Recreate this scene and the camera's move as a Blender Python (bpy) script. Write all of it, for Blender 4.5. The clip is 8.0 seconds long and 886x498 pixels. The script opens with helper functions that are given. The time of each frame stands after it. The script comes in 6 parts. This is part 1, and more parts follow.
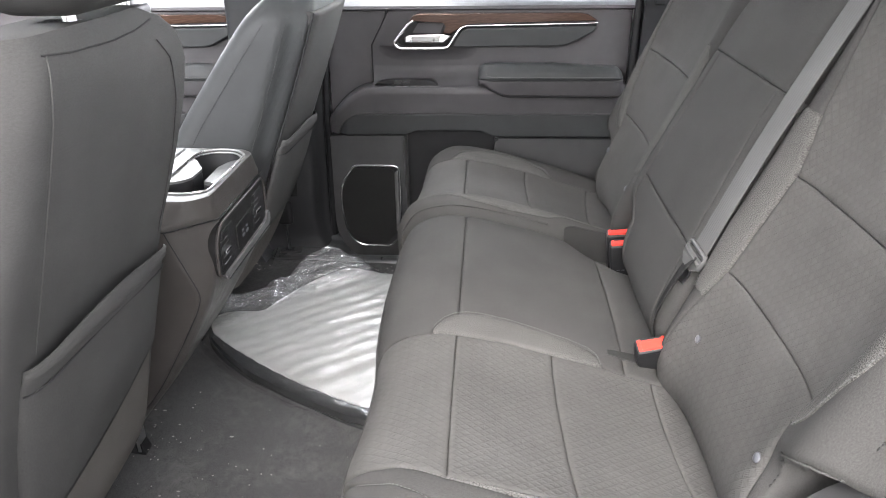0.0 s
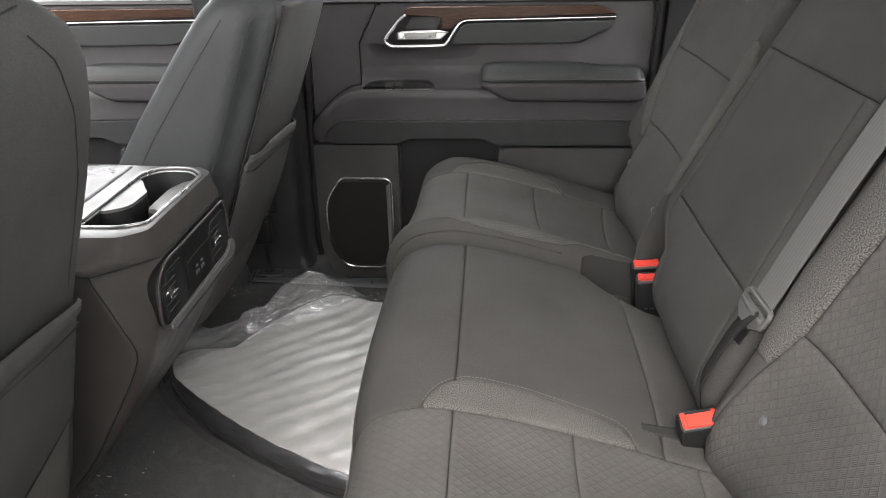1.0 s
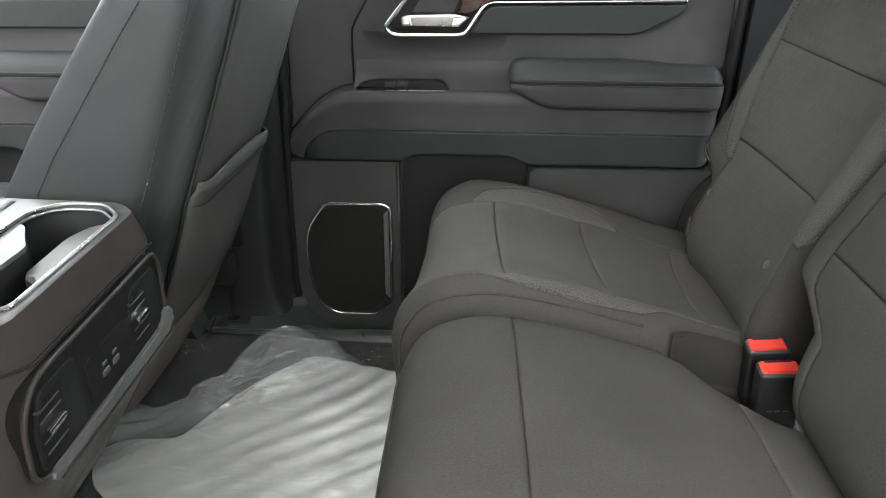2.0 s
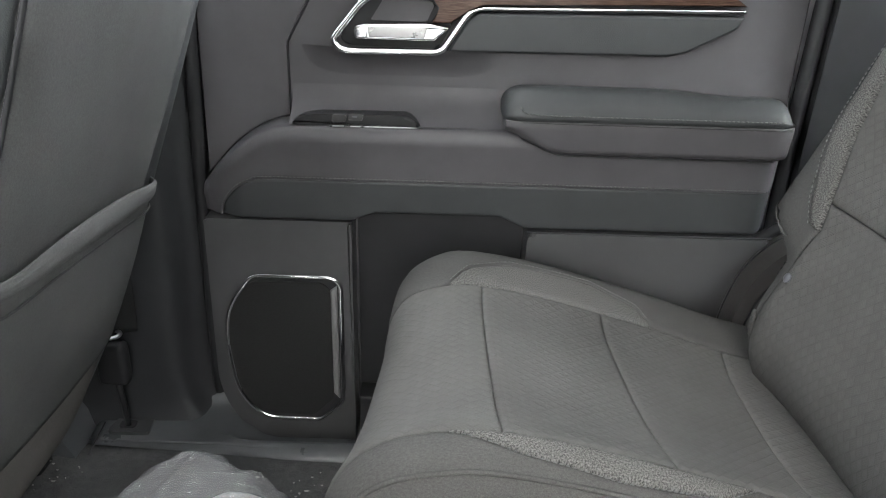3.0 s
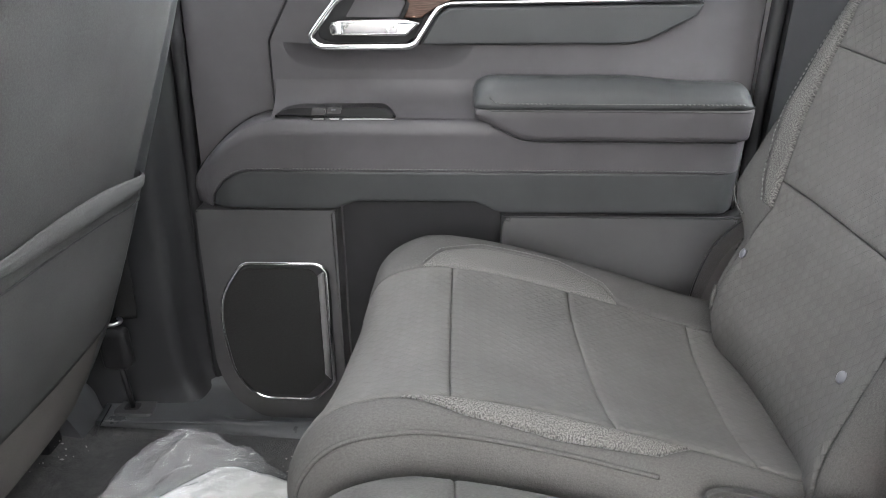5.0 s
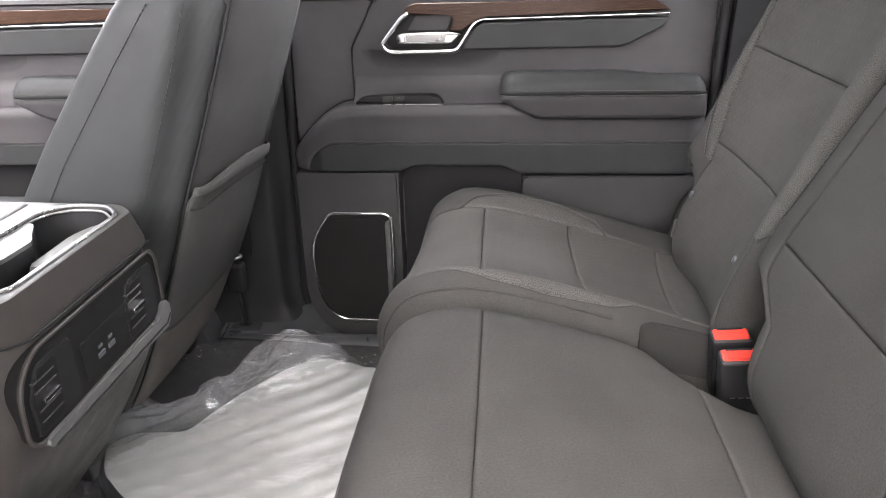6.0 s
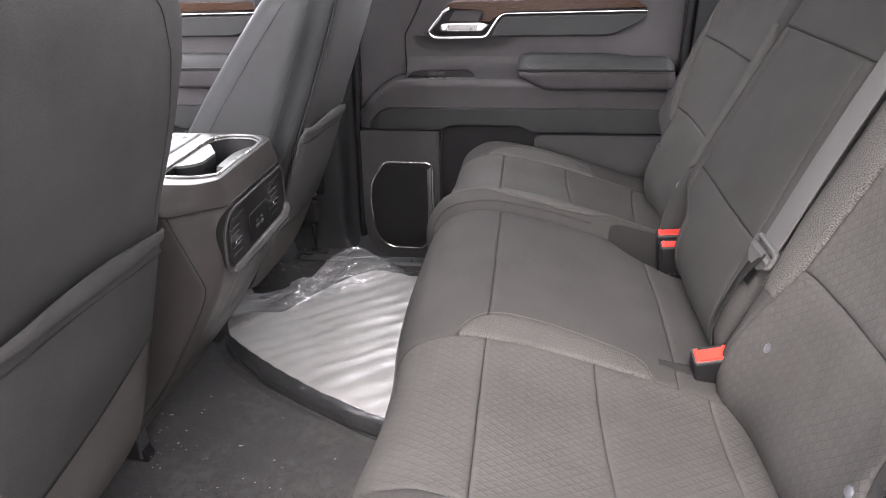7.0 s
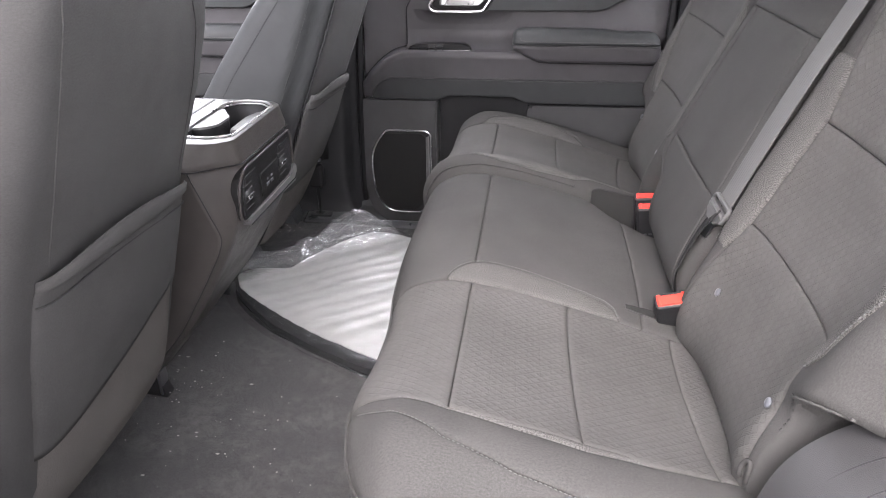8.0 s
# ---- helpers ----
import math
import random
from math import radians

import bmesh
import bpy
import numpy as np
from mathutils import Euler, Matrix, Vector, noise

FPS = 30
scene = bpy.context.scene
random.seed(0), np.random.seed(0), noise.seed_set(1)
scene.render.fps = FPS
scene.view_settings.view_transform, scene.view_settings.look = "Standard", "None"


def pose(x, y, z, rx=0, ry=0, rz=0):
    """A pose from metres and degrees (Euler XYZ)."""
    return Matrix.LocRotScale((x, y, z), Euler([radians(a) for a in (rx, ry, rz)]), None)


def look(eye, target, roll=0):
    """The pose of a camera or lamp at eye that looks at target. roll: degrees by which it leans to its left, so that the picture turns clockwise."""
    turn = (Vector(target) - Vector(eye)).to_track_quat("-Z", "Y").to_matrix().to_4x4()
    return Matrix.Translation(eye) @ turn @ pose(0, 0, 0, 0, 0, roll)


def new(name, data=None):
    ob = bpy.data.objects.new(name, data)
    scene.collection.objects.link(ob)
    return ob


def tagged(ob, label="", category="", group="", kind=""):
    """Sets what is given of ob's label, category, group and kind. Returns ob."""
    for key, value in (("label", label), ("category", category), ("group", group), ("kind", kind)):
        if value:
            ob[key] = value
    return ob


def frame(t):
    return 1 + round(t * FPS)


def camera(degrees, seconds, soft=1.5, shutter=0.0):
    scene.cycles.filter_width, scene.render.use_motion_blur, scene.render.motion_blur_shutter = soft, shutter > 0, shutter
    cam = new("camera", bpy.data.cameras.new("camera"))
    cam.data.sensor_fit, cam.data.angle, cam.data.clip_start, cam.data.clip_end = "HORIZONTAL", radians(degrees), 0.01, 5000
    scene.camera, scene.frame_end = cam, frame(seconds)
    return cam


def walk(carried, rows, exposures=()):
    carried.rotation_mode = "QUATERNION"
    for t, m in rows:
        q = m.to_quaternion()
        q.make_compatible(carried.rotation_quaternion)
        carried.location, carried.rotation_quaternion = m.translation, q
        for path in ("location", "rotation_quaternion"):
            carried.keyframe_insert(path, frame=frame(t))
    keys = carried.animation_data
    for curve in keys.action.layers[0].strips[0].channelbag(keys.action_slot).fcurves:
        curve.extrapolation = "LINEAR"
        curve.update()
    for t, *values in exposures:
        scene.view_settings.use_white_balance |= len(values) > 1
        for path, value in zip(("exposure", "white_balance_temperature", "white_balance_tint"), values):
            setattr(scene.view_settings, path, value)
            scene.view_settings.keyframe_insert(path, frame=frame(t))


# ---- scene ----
cam = camera(62.5, 8.0, 0.95)
K = 1.08  # plan units to metres
PATH = [
    (0, (0.025, 0.051, 0.882), (-0.091, 1.857, 0.031), -0.8),
    (0.5, (0.028, 0.121, 0.871), (-0.091, 1.923, 0.012), -1.1),
    (1, (0.023, 0.275, 0.844), (-0.1, 2.078, -0.013), -1.0),
    (1.2, (0.021, 0.349, 0.83), (-0.105, 2.153, -0.026), -0.9),
    (2.3, (-0.087, 0.762, 0.726), (-0.122, 2.573, -0.122), 1.0),
    (2.5, (-0.081, 0.842, 0.706), (-0.112, 2.667, -0.112), 1.3),
    (3, (-0.069, 0.995, 0.693), (-0.065, 2.831, -0.098), 1.8),
    (3.5, (-0.054, 1.055, 0.672), (-0.041, 2.904, -0.091), 1.7),
    (4, (-0.045, 1.061, 0.673), (-0.025, 2.913, -0.081), 1.2),
    (4.2, (-0.041, 1.06, 0.677), (-0.022, 2.911, -0.082), 0.9),
    (5.3, (0.001, 0.86, 0.713), (-0.092, 2.683, -0.104), -0.6),
    (5.5, (0.004, 0.788, 0.722), (-0.11, 2.611, -0.092), -0.9),
    (6, (0.011, 0.584, 0.751), (-0.155, 2.413, -0.041), -1.5),
    (6.5, (0.026, 0.336, 0.788), (-0.176, 2.162, -0.002), -1.7),
    (7, (0.031, 0.147, 0.803), (-0.192, 1.961, -0.009), -1.1),
    (7.5, (0.047, 0.05, 0.825), (-0.182, 1.844, -0.03), -0.5),
    (8, (0.061, 0.034, 0.822), (-0.167, 1.818, -0.052), -0.5),
]
EXPOSURES = [(0.0, 2.85, 6430, 12), (0.5, 2.62, 6500, 12), (1.0, 2.18, 6700, 11), (1.2, 2.18, 6700, 10), (2.5, 2.60, 6380, 6), (3.0, 2.95, 6360, 7), (3.5, 3.07, 6310, 9),
             (4.2, 3.16, 6320, 10), (5.5, 3.43, 6500, 11), (6.0, 2.87, 6650, 15), (6.5, 2.45, 6700, 17), (7.0, 2.64, 6560, 18), (7.5, 2.72, 6440, 18), (8.0, 2.84, 6410, 18)]
walk(cam, [(t, look(Vector(eye) * K, Vector(target) * K, roll)) for t, eye, target, roll in PATH], EXPOSURES)

# ---- daylight: an overcast sky ----
world = bpy.data.worlds.new("overcast_sky")
scene.world = world
world.use_nodes = True
_wn = world.node_tree.nodes
_sky = _wn.new("ShaderNodeTexSky")
_sky.sky_type, _sky.sun_disc = "NISHITA", False
_sky.sun_elevation, _sky.sun_rotation = radians(46), radians(186)
_sky.dust_density = 6.0
_bw = _wn.new("ShaderNodeHueSaturation")
_bw.inputs["Saturation"].default_value = 0.25
world.node_tree.links.new(_sky.outputs[0], _bw.inputs["Color"])
world.node_tree.links.new(_bw.outputs[0], _wn["Background"].inputs["Color"])
_wn["Background"].inputs["Strength"].default_value = 0.13
_sun = bpy.data.lights.new("sun", "SUN")
_sun.energy, _sun.angle, _sun.color = 0.25, radians(50), (1.0, 0.97, 0.93)
for _name, _eye, _aim, _sx, _sy, _watt in (
        ("window_light_front", (-1.36, 1.19, 0.98), (-0.3, 1.19, 0.35), 1.35, 0.5, 0.4),
        ("window_light_side", (-0.20, 2.035, 0.95), (-0.80, 1.30, 0.40), 0.36, 0.42, 1.7),
        ("window_light_side", (-0.905, 2.035, 0.95), (-0.7, 1.2, 0.45), 0.72, 0.42, 2.5),
        ("window_light_near", (-0.95, 0.36, 0.92), (-0.85, 1.9, 0.45), 0.70, 0.42, 4.6),
        ("window_light_rear", (0.99, 1.19, 0.95), (-0.2, 1.19, 0.45), 1.2, 0.4, 11.0)):
    _a = bpy.data.lights.new(_name, "AREA")
    _a.shape, _a.size, _a.size_y, _a.energy, _a.color = "RECTANGLE", _sx * K, _sy * K, _watt, (0.96, 0.98, 1.0)
    new(_name, _a).matrix_world = look(Vector(_eye) * K, Vector(_aim) * K)
new("sun", _sun).matrix_world = look((-0.4, -3.0, 4.1), (0, 1.0, 0))


# ---- materials ----
def material(name, colour, rough=0.6, metal=0.0, spec=0.5):
    m = bpy.data.materials.new(name)
    m.use_nodes = True
    b = m.node_tree.nodes["Principled BSDF"]
    b.inputs["Base Color"].default_value = (*colour, 1)
    b.inputs["Roughness"].default_value = rough
    b.inputs["Metallic"].default_value = metal
    b.inputs["Specular IOR Level"].default_value = spec
    return m, m.node_tree.nodes, m.node_tree.links, b


def math_node(nd, lk, op, a, b=None):
    n = nd.new("ShaderNodeMath")
    n.operation = op
    for i, v in enumerate((a, b)):
        if v is None:
            continue
        if isinstance(v, (int, float)):
            n.inputs[i].default_value = v
        else:
            lk.new(v, n.inputs[i])
    return n.outputs[0]


def noise_node(nd, lk, coord, scale, detail=4.0, rough=0.6, stretch=None):
    if stretch:
        mp = nd.new("ShaderNodeMapping")
        mp.inputs["Scale"].default_value = stretch
        lk.new(coord, mp.inputs["Vector"])
        coord = mp.outputs[0]
    n = nd.new("ShaderNodeTexNoise")
    n.inputs["Scale"].default_value, n.inputs["Detail"].default_value, n.inputs["Roughness"].default_value = scale, detail, rough
    lk.new(coord, n.inputs["Vector"])
    return n.outputs["Fac"]


def ramp(nd, lk, fac, stops):
    r = nd.new("ShaderNodeValToRGB")
    r.color_ramp.elements[0].position, r.color_ramp.elements[0].color = stops[0][0], (*stops[0][1], 1)
    r.color_ramp.elements[1].position, r.color_ramp.elements[1].color = stops[-1][0], (*stops[-1][1], 1)
    for p, c in stops[1:-1]:
        e = r.color_ramp.elements.new(p)
        e.color = (*c, 1)
    lk.new(fac, r.inputs[0])
    return r.outputs[0]


def mix(nd, lk, kind, fac, a, b):
    n = nd.new("ShaderNodeMix")
    n.data_type, n.blend_type = "RGBA", kind
    for sock, v in ((n.inputs["Factor"], fac), (n.inputs["A"], a), (n.inputs["B"], b)):
        if isinstance(v, (int, float)):
            sock.default_value = v
        elif isinstance(v, tuple):
            sock.default_value = (*v, 1)
        else:
            lk.new(v, sock)
    return n.outputs["Result"]


def bump(nd, lk, b, height, strength, distance, normal=None):
    n = nd.new("ShaderNodeBump")
    n.inputs["Strength"].default_value, n.inputs["Distance"].default_value = strength, distance
    lk.new(height, n.inputs["Height"])
    if normal is not None:
        lk.new(normal, n.inputs["Normal"])
    lk.new(n.outputs[0], b.inputs["Normal"])
    return n.outputs[0]


def coords(nd, which):
    return nd.new("ShaderNodeTexCoord").outputs[which]


def cloth(name, dark, light, weave=900.0, strength=0.5, blotch=0.12, rough=0.95, spread=0.18, grain=0.5):
    """Knitted or woven cloth: fine thread bump, heathered colour, faint wear."""
    m, nd, lk, b = material(name, light, rough, spec=0.06)
    uv = coords(nd, "UV")
    fine = noise_node(nd, lk, uv, weave, 3, 0.7)
    streak = noise_node(nd, lk, uv, 420, 4, 0.7, (0.8, 1.2, 1))
    col = ramp(nd, lk, mix(nd, lk, "MIX", grain, fine, streak), [(0.5 - spread, dark), (0.5 + spread, light)])
    big = noise_node(nd, lk, coords(nd, "Object"), 7, 5, 0.6)
    shade = ramp(nd, lk, big, [(0.3, (1 - blotch,) * 3), (0.7, (1 + blotch,) * 3)])
    lk.new(mix(nd, lk, "MULTIPLY", 1.0, col, shade), b.inputs["Base Color"])
    slow = noise_node(nd, lk, coords(nd, "Object"), 18, 4, 0.5)
    nrm = bump(nd, lk, b, slow, 0.35, 0.006)
    bump(nd, lk, b, mix(nd, lk, "MIX", 0.4, fine, streak), strength, 0.0014, nrm)
    return m


def woven(name, dark, light, cell=0.0135):
    """Basket weave of small lozenges, their threads laid in turn to either diagonal."""
    m, nd, lk, b = material(name, light, 0.95, spec=0.06)
    uv = coords(nd, "UV")
    sp = nd.new("ShaderNodeSeparateXYZ")
    lk.new(uv, sp.inputs[0])
    sx = math_node(nd, lk, "MULTIPLY", sp.outputs[0], 0.84 / cell)
    sy = math_node(nd, lk, "MULTIPLY", sp.outputs[1], 1.0 / cell)
    u, v = math_node(nd, lk, "ADD", sx, sy), math_node(nd, lk, "SUBTRACT", sx, sy)
    par = math_node(nd, lk, "ADD", math_node(nd, lk, "FLOOR", u), math_node(nd, lk, "FLOOR", v))
    par = math_node(nd, lk, "FLOORED_MODULO", par, 2.0)
    w1 = math_node(nd, lk, "SINE", math_node(nd, lk, "MULTIPLY", u, 6.2832 * 5))
    w2 = math_node(nd, lk, "SINE", math_node(nd, lk, "MULTIPLY", v, 6.2832 * 5))
    thread = mix(nd, lk, "MIX", par, w1, w2)
    eu = math_node(nd, lk, "ABSOLUTE", math_node(nd, lk, "SUBTRACT", math_node(nd, lk, "FRACT", u), 0.5))
    ev = math_node(nd, lk, "ABSOLUTE", math_node(nd, lk, "SUBTRACT", math_node(nd, lk, "FRACT", v), 0.5))
    edge = math_node(nd, lk, "MAXIMUM", eu, ev)
    gap = ramp(nd, lk, edge, [(0.10, (1, 1, 1)), (0.42, (0.93, 0.93, 0.93)), (0.5, (0.66, 0.66, 0.66))])
    worn = ramp(nd, lk, noise_node(nd, lk, coords(nd, "Object"), 22, 4, 0.6), [(0.35, (0.12, 0.12, 0.12)), (0.7, (0.85, 0.85, 0.85))])
    gap = mix(nd, lk, "MIX", worn, (1.0, 1.0, 1.0), gap)
    tone = ramp(nd, lk, par, [(0.0, (0.95,) * 3), (1.0, (1.0,) * 3)])
    height = mix(nd, lk, "MULTIPLY", 1.0, mix(nd, lk, "MULTIPLY", 1.0, gap, tone), ramp(nd, lk, thread, [(0.0, (0.88,) * 3), (1.0, (1,) * 3)]))
    fine = noise_node(nd, lk, uv, 700, 4, 0.75)
    streak = noise_node(nd, lk, uv, 120, 4, 0.6, (0.5, 1.4, 1))
    base = mix(nd, lk, "MIX", 0.50, height, mix(nd, lk, "MIX", 0.25, fine, streak))
    col = ramp(nd, lk, base, [(0.25, dark), (0.85, light)])
    big = noise_node(nd, lk, coords(nd, "Object"), 6, 5, 0.6)
    lk.new(mix(nd, lk, "MULTIPLY", 1.0, col, ramp(nd, lk, big, [(0.3, (0.86,) * 3), (0.7, (1.12,) * 3)])), b.inputs["Base Color"])
    slow = noise_node(nd, lk, coords(nd, "Object"), 17, 4, 0.5)
    nrm = bump(nd, lk, b, slow, 0.35, 0.006)
    dome = ramp(nd, lk, edge, [(0.0, (1.0,) * 3), (0.28, (0.88,) * 3), (0.42, (0.66,) * 3), (0.5, (0.30,) * 3)])
    ribs = ramp(nd, lk, thread, [(0.0, (0.80,) * 3), (1.0, (1,) * 3)])
    bump(nd, lk, b, mix(nd, lk, "MIX", 0.12, mix(nd, lk, "MULTIPLY", 1.0, dome, ribs), fine), 1.0, 0.0010, nrm)
    return m


def moulded(name, colour, rough=0.5, grain=0.25, scale=1400.0, spec=0.26, wave=0.1):
    """Grained moulded plastic or coated leather with faint handling marks."""
    m, nd, lk, b = material(name, colour, rough, spec=spec)
    ob = coords(nd, "Object")
    big = noise_node(nd, lk, ob, 9, 5, 0.6)
    lk.new(mix(nd, lk, "MULTIPLY", 1.0, colour, ramp(nd, lk, big, [(0.3, (0.85,) * 3), (0.75, (1.15,) * 3)])), b.inputs["Base Color"])
    lk.new(ramp(nd, lk, noise_node(nd, lk, ob, 22, 5, 0.6), [(0.3, (rough - 0.06,) * 3), (0.75, (rough + 0.1,) * 3)]), b.inputs["Roughness"])
    vor = nd.new("ShaderNodeTexVoronoi")
    vor.inputs["Scale"].default_value = scale
    lk.new(ob, vor.inputs["Vector"])
    slow = noise_node(nd, lk, ob, 14, 2, 0.5)
    nrm = bump(nd, lk, b, slow, wave, 0.006)
    bump(nd, lk, b, vor.outputs["Distance"], grain, 0.0006, nrm)
    return m


PLAIN = cloth("charcoal_cloth", (0.028, 0.0275, 0.0268), (0.074, 0.0725, 0.0703))
WOVEN = woven("woven_charcoal_cloth", (0.028, 0.0273, 0.0263), (0.084, 0.0822, 0.0790))
TWEED = cloth("heather_grey_cloth", (0.022, 0.0216, 0.0210), (0.124, 0.121, 0.116), 650.0, 0.40, spread=0.11, grain=0.15)
BACKCLOTH = cloth("seat_back_cloth", (0.040, 0.0397, 0.0393), (0.070, 0.0696, 0.0688), 1100.0, 0.3)
FLAP = cloth("rough_flap_cloth", (0.052, 0.049, 0.046), (0.125, 0.118, 0.111), 600.0, 0.6)
LEATHER = moulded("grained_black_leather", (0.028, 0.0295, 0.0305), 0.55, 0.2, 900, 0.32)
SEATBACK = moulded("matt_charcoal_seat_cover", (0.029, 0.0286, 0.0282), 0.7, 0.3, 700, 0.15)
SOFT = moulded("soft_touch_plastic", (0.0555, 0.0532, 0.0562), 0.46, 0.3, 1300)
HARD = moulded("grained_hard_plastic", (0.039, 0.0388, 0.0398), 0.45, 0.3, 1100)
BROWNHARD = moulded("brown_grey_grained_plastic", (0.046, 0.0425, 0.0410), 0.36, 0.25, 1100, 0.4)
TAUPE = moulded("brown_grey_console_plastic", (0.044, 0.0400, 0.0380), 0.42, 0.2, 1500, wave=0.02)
# paler than the console body: the light on its upward faces is in this colour
RIMTOP = moulded("satin_lit_console_top", (0.095, 0.095, 0.094), 0.33, 0.08, 1500, wave=0.02)
PILLAR = moulded("charcoal_pillar_plastic", (0.0225, 0.0230, 0.0245), 0.42, 0.3, 1100, 0.22)
BLACKPANEL = moulded("black_satin_panel", (0.013, 0.0128, 0.0128), 0.42, 0.1, 1500, 0.12)
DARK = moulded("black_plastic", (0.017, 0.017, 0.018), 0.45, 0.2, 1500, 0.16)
GRILLE = cloth("speaker_grille", (0.010, 0.010, 0.010), (0.024, 0.024, 0.024), 1500.0, 0.5, 0.05, 0.7)
CHROME = material("chrome", (0.82, 0.82, 0.83), 0.1, 1.0)[0]
SATIN = moulded("satin_silver_trim", (0.34, 0.337, 0.335), 0.3, 0.02, 1500, wave=0.02)
for _n in SATIN.node_tree.nodes:
    if _n.type == "BSDF_PRINCIPLED":
        _n.inputs["Metallic"].default_value = 0.8
GREYTRIM = moulded("grey_painted_trim", (0.10, 0.10, 0.10), 0.35, 0.03, 1500, wave=0.02)
STEEL = material("brushed_steel", (0.5, 0.5, 0.52), 0.3, 1.0)[0]
THREAD = cloth("grey_thread", (0.07, 0.07, 0.07), (0.135, 0.135, 0.13), 2000.0, 0.4)
DARKTHREAD = cloth("dark_thread", (0.020, 0.020, 0.020), (0.045, 0.045, 0.045), 2000.0, 0.4)
SNAP = moulded("grey_snap_plastic", (0.085, 0.088, 0.098), 0.35, 0.05, 1500)
RED = moulded("red_button_plastic", (0.60, 0.045, 0.030), 0.42, 0.03, 1500)
HEADLINER = cloth("headliner_cloth", (0.44, 0.432, 0.42), (0.56, 0.55, 0.535), 900.0, 0.3)
PAPER = moulded("white_paper_sheet", (0.30, 0.296, 0.288), 0.7, 0.03, 900, 0.1)
RUBBER = moulded("black_mat_carpet", (0.010, 0.010, 0.011), 0.7, 0.5, 700, 0.06)
CRUMB = moulded("pale_debris", (0.24, 0.235, 0.22), 0.8, 0.3, 900)
SILL = moulded("satin_sill_plastic", (0.055, 0.0575, 0.0605), 0.32, 0.25, 1100, 0.5)
PAINT = moulded("white_car_paint", (0.75, 0.75, 0.75), 0.25, 0.02, 1500)


def webbing_material():
    m, nd, lk, b = material("grey_webbing", (0.16, 0.16, 0.158), 0.8, spec=0.12)
    uv = coords(nd, "UV")
    sp = nd.new("ShaderNodeSeparateXYZ")
    lk.new(uv, sp.inputs[0])
    rib = math_node(nd, lk, "SINE", math_node(nd, lk, "MULTIPLY", sp.outputs[1], 6.2832 / 0.0052))
    cross = math_node(nd, lk, "SINE", math_node(nd, lk, "MULTIPLY", sp.outputs[0], 6.2832 / 0.0025))
    h = mix(nd, lk, "MIX", 0.25, rib, cross)
    lk.new(ramp(nd, lk, h, [(0.1, (0.090, 0.090, 0.0895)), (0.9, (0.104, 0.104, 0.103))]), b.inputs["Base Color"])
    bump(nd, lk, b, h, 0.2, 0.0006)
    return m


def carpet_material():
    m, nd, lk, b = material("charcoal_carpet", (0.02, 0.02, 0.02), 0.95, spec=0.03)
    ob = coords(nd, "Object")
    fine = noise_node(nd, lk, ob, 520, 4, 0.8)
    big = noise_node(nd, lk, ob, 8, 5, 0.65)
    dust = noise_node(nd, lk, ob, 55, 6, 0.75)
    grit = noise_node(nd, lk, ob, 1900, 2, 0.8)
    col = ramp(nd, lk, mix(nd, lk, "MIX", 0.5, fine, grit), [(0.37, (0.014, 0.0141, 0.0143)), (0.64, (0.108, 0.1075, 0.108))])
    dusty = ramp(nd, lk, mix(nd, lk, "MULTIPLY", 1.0, big, dust), [(0.22, (0, 0, 0)), (0.42, (0.55, 0.55, 0.55))])
    lk.new(mix(nd, lk, "MIX", dusty, col, (0.115, 0.112, 0.108)), b.inputs["Base Color"])
    bump(nd, lk, b, fine, 0.8, 0.003)
    return m


def wood_material():
    m, nd, lk, b = material("glossy_brown_wood", (0.12, 0.06, 0.035), 0.18)
    ob = coords(nd, "Object")
    g = noise_node(nd, lk, ob, 30, 6, 0.65, (1.2, 1, 22))
    g2 = noise_node(nd, lk, ob, 120, 4, 0.6, (0.6, 1, 14))
    lk.new(ramp(nd, lk, mix(nd, lk, "MIX", 0.4, g, g2), [(0.3, (0.018, 0.010, 0.008)), (0.5, (0.052, 0.029, 0.021)), (0.75, (0.125, 0.076, 0.054))]), b.inputs["Base Color"])
    b.inputs["Specular IOR Level"].default_value = 0.2
    return m


